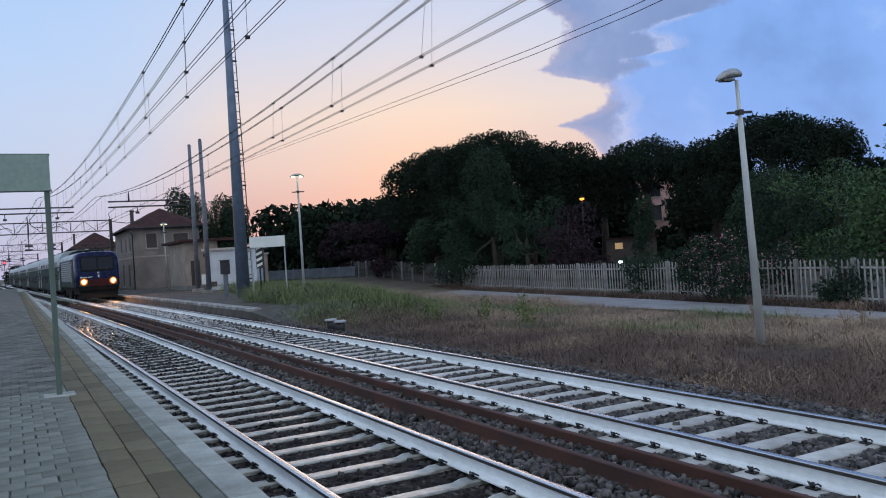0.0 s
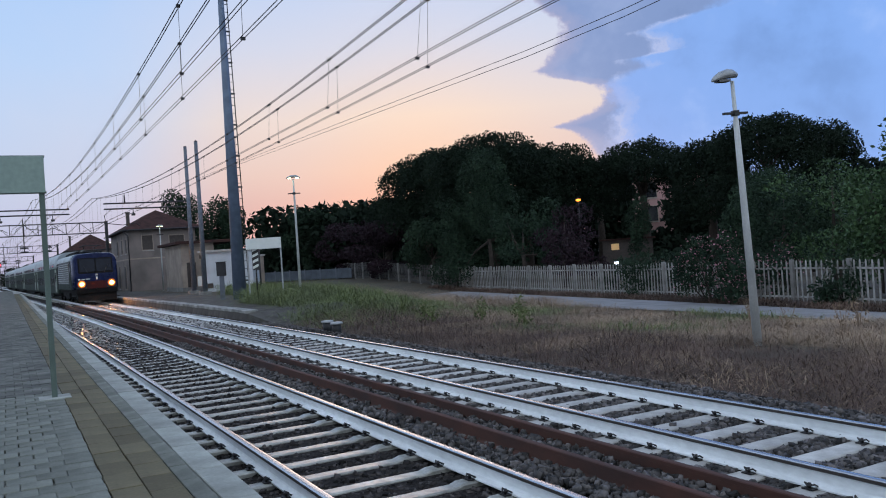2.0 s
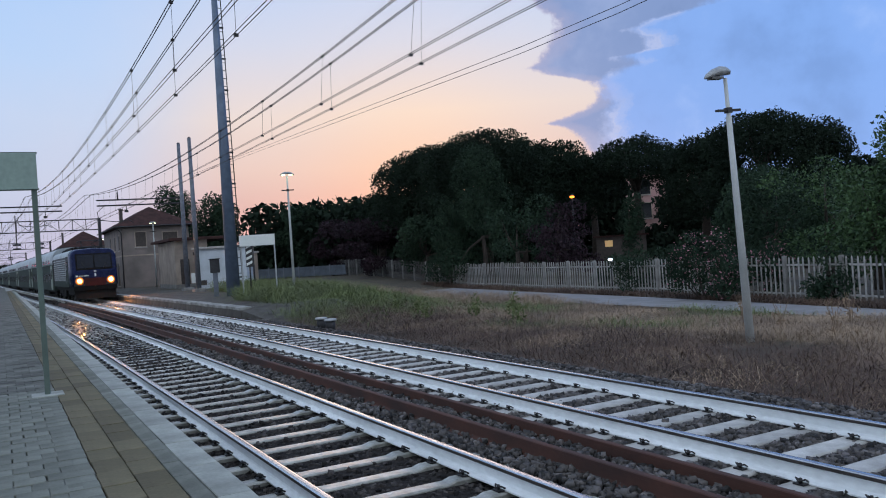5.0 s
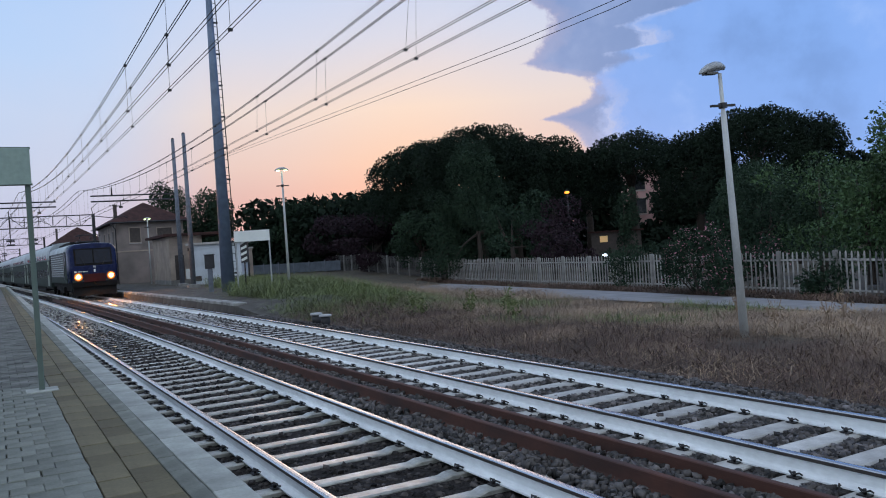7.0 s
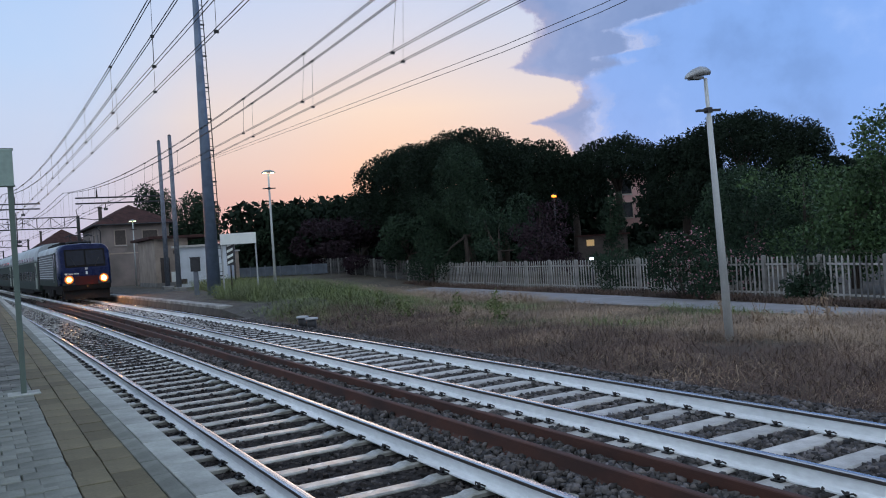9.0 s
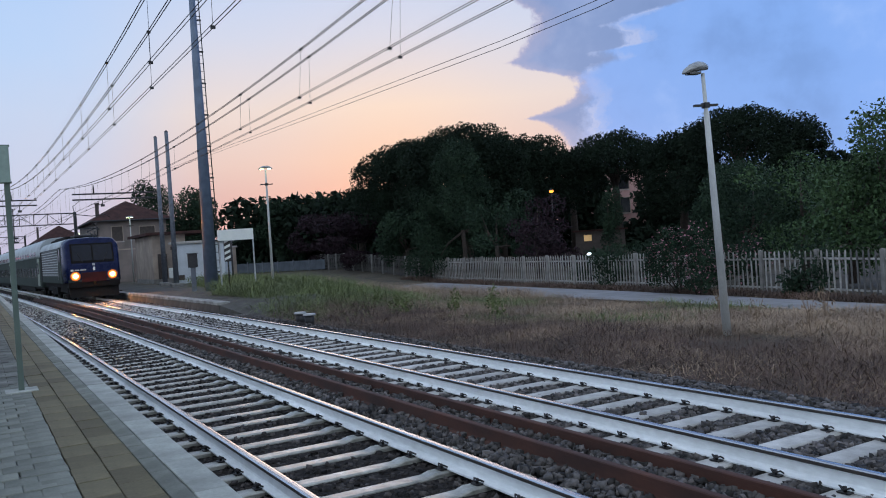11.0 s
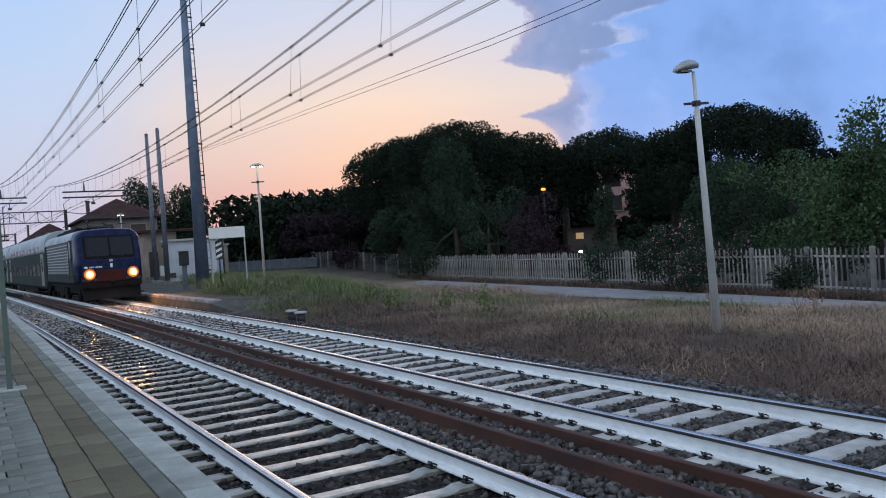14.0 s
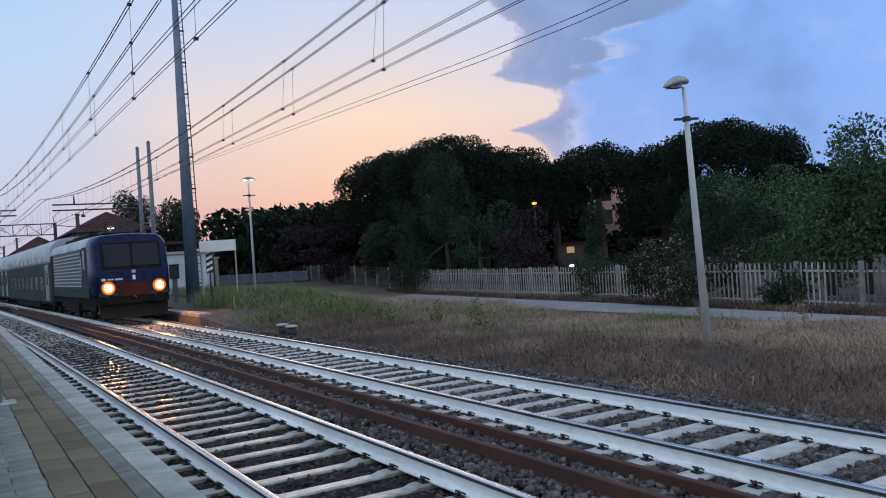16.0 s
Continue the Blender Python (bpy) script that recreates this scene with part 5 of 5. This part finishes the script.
M_GLASS = mat("dark_train_glass", (0.012, 0.014, 0.018), 0.15, spec=0.2)
M_SCREEN = mat("cab_windscreen", (0.010, 0.013, 0.024), 0.1, spec=0.2)
M_UNDER = mat("sooty_underframe", (0.014, 0.013, 0.013), 0.85, spec=0.15)
M_HEAD = mat("headlight", (1, 0.6, 0.3), emit=(1.0, 0.36, 0.08), power=1700.0)
# glare and halo round the bulb, put into two emissive colours
M_GLOW = mat("yellow_headlight_glare", (0.5, 0.3, 0.1), emit=(1.0, 0.42, 0.10), power=2.2)
M_HALO = mat("amber_headlight_halo", (0.02, 0.008, 0.003), emit=(1.0, 0.22, 0.03), power=0.75)
M_TAIL = mat("red_lamp", (0.6, 0.02, 0.03), emit=(1.0, 0.05, 0.08), power=5.0)


def hull(y0, y1, half, z0, z1, rad, nose=0.0, lean=0.0, tuck=0.0):
    """A rounded body shell; the front may lean back with height and be drawn in, rounded, towards its face."""
    ring = [(-half, z0), (-half, z0 + (z1 - rad - z0) * 0.5), (-half, z1 - rad)]
    ring += [(-half + rad - rad * math.cos(a * math.pi / 12), z1 - rad + rad * math.sin(a * math.pi / 12)) for a in range(1, 7)]
    ring += [(0, z1 + 0.05)]
    ring += [(-x, z) for x, z in reversed(ring[:-1])]
    n = len(ring)

    def at(y, inset):
        return [(x * (1 - inset), y + lean * max(0.0, (z - 1.75) / (z1 - 1.75)) ** 1.3, z - inset * 0.45 * max(0.0, z - (z0 + z1) / 2)) for x, z in ring]
    steps = 6 if nose else 0
    secs = [at(y0 + nose * (1 - math.cos(k * math.pi / 2 / steps)), tuck * (1 - math.sin(k * math.pi / 2 / steps))) for k in range(steps + 1)] if steps else [at(y0, 0.0)]
    secs += [[(x, y1, z) for x, z in ring]]
    s = Shape()
    fs = [(j * n + k, j * n + (k + 1) % n, (j + 1) * n + (k + 1) % n, (j + 1) * n + k) for j in range(len(secs) - 1) for k in range(n)]
    s.add([p for c in secs for p in c], fs, 0, True)
    s.add(secs[0], [tuple(range(n))])
    s.add(secs[-1], [tuple(range(n - 1, -1, -1))])
    return s


def bogie(parent, y, wheels=2):
    b = part("bogie", Shape().box((-1.15, y - 1.6, 0.45), (-0.95, y + 1.6, 0.8), bevel=0.03).box((0.95, y - 1.6, 0.45), (1.15, y + 1.6, 0.8), bevel=0.03).box((-1.0, y - 0.3, 0.5), (1.0, y + 0.3, 0.95)), M_UNDER, parent, "dark sooty bogie frame")
    for dy in (-1.2, 1.2):
        for sx in (-0.7525, 0.7525):
            part("wheel", Shape().tube([(sx - 0.065, y + dy, 0.46), (sx + 0.065, y + dy, 0.46)], 0.46, 20), M_UNDER, b, "dark steel wheel")


def locomotive():
    t = thing("locomotive", pose(0, 0, 0), "blue-fronted electric locomotive with two lit orange headlights", "locomotive")
    H = 3.38
    part("cab_front", hull(0.0, 1.15, 1.43, 1.0, H, 0.5, 0.75, 0.42, 0.13), M_BLUE, t, "blue painted cab front with rounded corners")
    part("body", Shape().box((-1.435, 1.15, 1.0), (1.435, 11.7, H - 0.46)), M_LOCOGREY, t, "grey painted body side")
    part("roof_edge", hull(1.16, 11.68, 1.432, H - 0.459, H - 0.01, 0.44), M_ROOFPALE, t, "pale rounded roof edge")
    for s in (-1, 1):
        part("side_skirt", Shape().box((s * 1.44 - 0.012, 1.02, 0.98), (s * 1.44 + 0.012, 11.6, 1.34)), M_GREENGREY, t)
        g = part("grille", Shape().box((s * 1.445 - 0.02, 2.4, 1.40), (s * 1.445 + 0.02, 10.4, 2.88)), M_GRILLE, t, "dark grille with pale horizontal slats")
        for i in range(10):
            part("slat", Shape().box((s * 1.47 - 0.025, 2.45, 1.43 + i * 0.145), (s * 1.47 + 0.012, 10.35, 1.472 + i * 0.145)), M_SLAT, g)
        d = part("cab_door", Shape().box((s * 1.445 - 0.014, 1.35, 1.05), (s * 1.445 + 0.014, 2.05, 2.95)), M_GREENGREY, t)
        part("door_window", Shape().box((s * 1.462 - 0.01, 1.5, 2.1), (s * 1.462 + 0.01, 1.92, 2.85)), M_GLASS, d)
        # no hollow here: the recess's shade is a dark plate on the side
        part("end_shade_plate", Shape().box((s * 1.44 - 0.014, 10.9, 1.0), (s * 1.44 + 0.014, 11.69, 2.9)), M_UNDER, t, "flat dark plate standing in for the shaded recess at the coupled end")
        part("handrail", Shape().tube([(s * 1.48, 2.3, 1.2), (s * 1.48, 2.3, 2.6)], 0.018, 6), M_GALV, t)
    # windscreen follows the lean of the front
    def face(x0, x1, z0, z1, out, name, ma, par, lab=""):
        def yy(z):
            return 0.42 * max(0.0, (z - 1.75) / (H - 1.75)) ** 1.3 - out + 0.004
        nz = 5
        vs, fs = [], []
        for k in range(nz + 1):
            z = z0 + (z1 - z0) * k / nz
            vs += [(x0, yy(z), z), (x1, yy(z), z), (x1, yy(z) + 0.05, z), (x0, yy(z) + 0.05, z)]
        for k in range(nz):
            fs += [(k * 4 + i, k * 4 + (i + 1) % 4, k * 4 + 4 + (i + 1) % 4, k * 4 + 4 + i) for i in range(4)]
        fs += [(3, 2, 1, 0), (nz * 4, nz * 4 + 1, nz * 4 + 2, nz * 4 + 3)]
        return part(name, Shape().add(vs, fs), ma, par, lab)
    w = face(-1.08, 1.08, 2.02, 3.06, 0.012, "windscreen", M_UNDER, t, "black windscreen surround")
    for x0, x1 in ((-1.0, -0.04), (0.04, 1.0)):
        face(x0, x1, 2.14, 2.98, 0.03, "pane", M_SCREEN, w, "reflecting windscreen pane")
    for s in (-1, 1):
        part("wiper", Shape().tube([(s * 0.5, 0.0, 2.05), (s * 0.75, 0.12, 2.55)], 0.012, 5), M_BLACK, w)
    face(-1.28, 1.28, 1.02, 1.14, 0.012, "lower_band", M_GREENGREY, t, "dark grey band below the headlights")
    face(-0.62, 0.62, 1.0, 1.5, 0.016, "centre_panel", M_RED, t, "dark red panel between the headlights")
    face(-0.03, 0.07, 1.60, 1.78, 0.016, "emblem", M_BOARD, t, "small white emblem")
    face(-1.14, -1.0, 1.60, 1.70, 0.016, "lettering_bar", M_BOARD, t, "pale block of lettering")
    for k in range(7):
        face(-0.93 + 0.075 * k + (0.04 if k > 2 else 0), -0.875 + 0.075 * k + (0.04 if k > 2 else 0), 1.62, 1.68, 0.016, "lettering_bar", M_BOARD, t, "pale block of lettering")
    face(-0.05, 0.09, 1.86, 1.98, 0.016, "badge", M_GALV, t, "small round badge")
    for s in (-1, 1):
        h = part("headlight_housing", Shape().tube([(s * 0.93, 0.03, 1.33), (s * 0.93, -0.05, 1.33)], [0.27, 0.26], 18), M_BLACK, t, "dark oval headlight housing")
        # two glowing discs imitate the bloom; only the bulb is the lamp
        part("headlight", Shape().tube([(s * 0.93, -0.045, 1.33), (s * 0.93, -0.07, 1.33)], [0.25, 0.24], 20), M_HALO, h, "amber emissive disc standing in for the headlight's halo")
        part("inner_glare", Shape().tube([(s * 0.93, -0.065, 1.33), (s * 0.93, -0.08, 1.33)], [0.18, 0.17], 18), M_GLOW, h, "yellow emissive disc standing in for the inner glare")
        part("bulb", Shape().tube([(s * 0.93, -0.08, 1.33), (s * 0.93, -0.10, 1.33)], [0.09, 0.075], 14), M_HEAD, h, "white-hot lamp centre")
        b = part("buffer", Shape().tube([(s * 0.875, 0.1, 0.88), (s * 0.875, -0.25, 0.88), (s * 0.875, -0.25, 0.88), (s * 0.875, -0.30, 0.88)], [0.1, 0.1, 0.19, 0.19], 16), M_UNDER, t, "dark round buffer")
        part("step", Shape().box((s * 1.2 - 0.2, 0.2, 0.35), (s * 1.2 + 0.2, 0.5, 0.4)), M_UNDER, t)
    part("buffer_beam", Shape().box((-1.3, 0.02, 0.72), (1.3, 0.2, 1.0), bevel=0.02), M_UNDER, t, "sooty buffer beam")
    part("snow_plough", Shape().add([(-1.25, 0.15, 0.72), (1.25, 0.15, 0.72), (1.2, -0.05, 0.18), (-1.2, -0.05, 0.18), (-1.25, 0.5, 0.72), (1.25, 0.5, 0.72), (1.2, 0.3, 0.18), (-1.2, 0.3, 0.18)], [(0, 1, 2, 3), (7, 6, 5, 4), (0, 1, 5, 4), (1, 2, 6, 5), (2, 3, 7, 6), (3, 0, 4, 7)]), M_UNDER, t, "dark snow plough under the buffer beam")
    part("coupling_hook", Shape().tube([(0, 0.05, 0.98), (0, -0.2, 0.98), (0, -0.25, 0.85)], 0.05, 8), M_UNDER, t)
    part("underframe", Shape().box((-1.25, 0.6, 0.72), (1.25, 11.5, 1.0)), M_UNDER, t)
    for k in range(3):
        part("equipment_box", Shape().box((-1.28, 5.0 + 0.95 * k, 0.3), (1.28, 5.8 + 0.95 * k, 0.74), bevel=0.03), M_UNDER, t)
    bogie(t, 3.2)
    bogie(t, 9.4)
    part("roof_box", Shape().box((-0.9, 3.5, H - 0.02), (0.9, 8.0, H + 0.22), bevel=0.05), M_UNDER, t, "dark roof equipment")
    part("roof_box", Shape().box((-0.8, 8.6, H - 0.02), (0.8, 11.2, H + 0.2), bevel=0.05), M_UNDER, t)
    p = part("pantograph", Shape().tube([(-0.4, 2.2, H + 0.2), (-0.3, 3.6, H + 0.42), (-0.5, 2.0, H + 0.55)], 0.03, 6).tube([(0.4, 2.2, H + 0.2), (0.3, 3.6, H + 0.42), (0.5, 2.0, H + 0.55)], 0.03, 6).box((-0.6, 2.1, H + 0.14), (0.6, 3.7, H + 0.2)), M_IRON, t, "folded pantograph")
    part("contact_strip", Shape().tube([(-0.75, 2.0, H + 0.48), (-0.5, 2.0, H + 0.57), (0.5, 2.0, H + 0.57), (0.75, 2.0, H + 0.48)], 0.035, 6), M_IRON, p)
    for s in (-0.5, 0.5):
        part("roof_insulator", Shape().tube([(s, 3.0, H), (s, 3.0, H + 0.16)], [0.09, 0.06], 8), M_IRON, p)
    return t


LOCO = locomotive()


def coach():
    t = thing("passenger_coach", pose(0, 0, 0), "double-deck passenger coach, dark grey-green below and pale above", "coach", "coaches of the train")
    part("body", Shape().box((-1.40, 0.0, 0.62), (1.40, 25.6, 2.62), bevel=0.05), M_GREENGREY, t, "grey-green lower coach side")
    part("roof", hull(0.02, 25.58, 1.39, 2.62, 3.82, 0.78), M_ROOFPALE, t, "pale upper deck with a rounded roof")
    for s in (-1, 1):
        for k in range(9):
            y = 3.0 + 2.3 * k
            part("lower_window", Shape().box((s * 1.402 - 0.012, y, 1.25), (s * 1.402 + 0.012, y + 1.3, 1.95)), M_GLASS, t)
            part("upper_window", Shape().box((s * 1.394 - 0.012, y, 2.72), (s * 1.394 + 0.012, y + 1.5, 3.02)), M_GLASS, t)
        for y in (0.9, 23.4):
            d = part("door", Shape().box((s * 1.405 - 0.014, y, 0.7), (s * 1.405 + 0.014, y + 1.3, 2.55)), M_LEAFPAINT, t, "pale green door")
            part("door_window", Shape().box((s * 1.42 - 0.01, y + 0.3, 1.5), (s * 1.42 + 0.01, y + 1.0, 2.3)), M_GLASS, d)
    for k in range(4):
        part("roof_vent", Shape().box((-0.7, 3.5 + 5.5 * k, 3.78), (-0.3, 5.6 + 5.5 * k, 3.92), bevel=0.03), M_IRON, t)
    part("gangway", Shape().box((-0.7, -0.4, 1.0), (0.7, 0.02, 3.3)), M_UNDER, t, "dark gangway bellows")
    part("underframe", Shape().box((-1.2, 0.3, 0.45), (1.2, 25.3, 0.63)), M_UNDER, t)
    part("equipment_box", Shape().box((-1.25, 6.5, 0.25), (1.25, 19.0, 0.6), bevel=0.03), M_UNDER, t)
    bogie(t, 3.4)
    bogie(t, 22.2)
    return t


C0 = coach()
COACHES = [C0] + [copy_thing(C0, pose(0, 0, 0)) for _ in range(4)]


def signal(x, y, z, label):
    t = thing("rail_signal", pose(x, y, 0), label, "signal", "red signals")
    part("post", Shape().tube([(0, 0, -0.3), (0, 0, z + 0.6)], 0.07, 8), M_IRON, t)
    h = part("head", Shape().box((-0.3, -0.1, z - 0.5), (0.3, 0.1, z + 0.5), bevel=0.03), M_BLACK, t)
    part("lamp", Shape().tube([(0, -0.1, z), (0, -0.16, z)], 0.2, 12), M_TAIL, h, "red glowing signal lamp")


signal(-3.6 + bend(150), 150, 3.6, "red railway signal glowing far down the line")
signal(0.9 + bend(190), 190, 5.2, "red railway signal glowing far down the line")

paving()


def motions():
    fronts = ((0.0, 60.82), (1.0, 60.2), (2.0, 59.55), (3.0, 58.65), (4.0, 57.75), (5.0, 56.8), (6.5, 55.1), (7.5, 53.8), (8.5, 52.25), (9.5, 50.6), (10.5, 48.75), (11.5, 46.6), (12.5, 44.15), (13.5, 41.4), (14.5, 38.25), (15.0, 36.55), (15.5, 34.8), (16.0, 32.95))

    def at(y0, length):
        y1 = y0 + length
        x0, x1 = FAR + bend(y0), FAR + bend(y1)
        return pose(x0, y0, 0, 0, 0, -math.degrees(math.atan2(x1 - x0, length)))

    walk(LOCO, [(t, at(y, 11.7)) for t, y in fronts])
    for i, c in enumerate(COACHES):
        walk(c, [(t, at(y + 12.15 + 26.1 * i, 25.5)) for t, y in fronts])


motions()
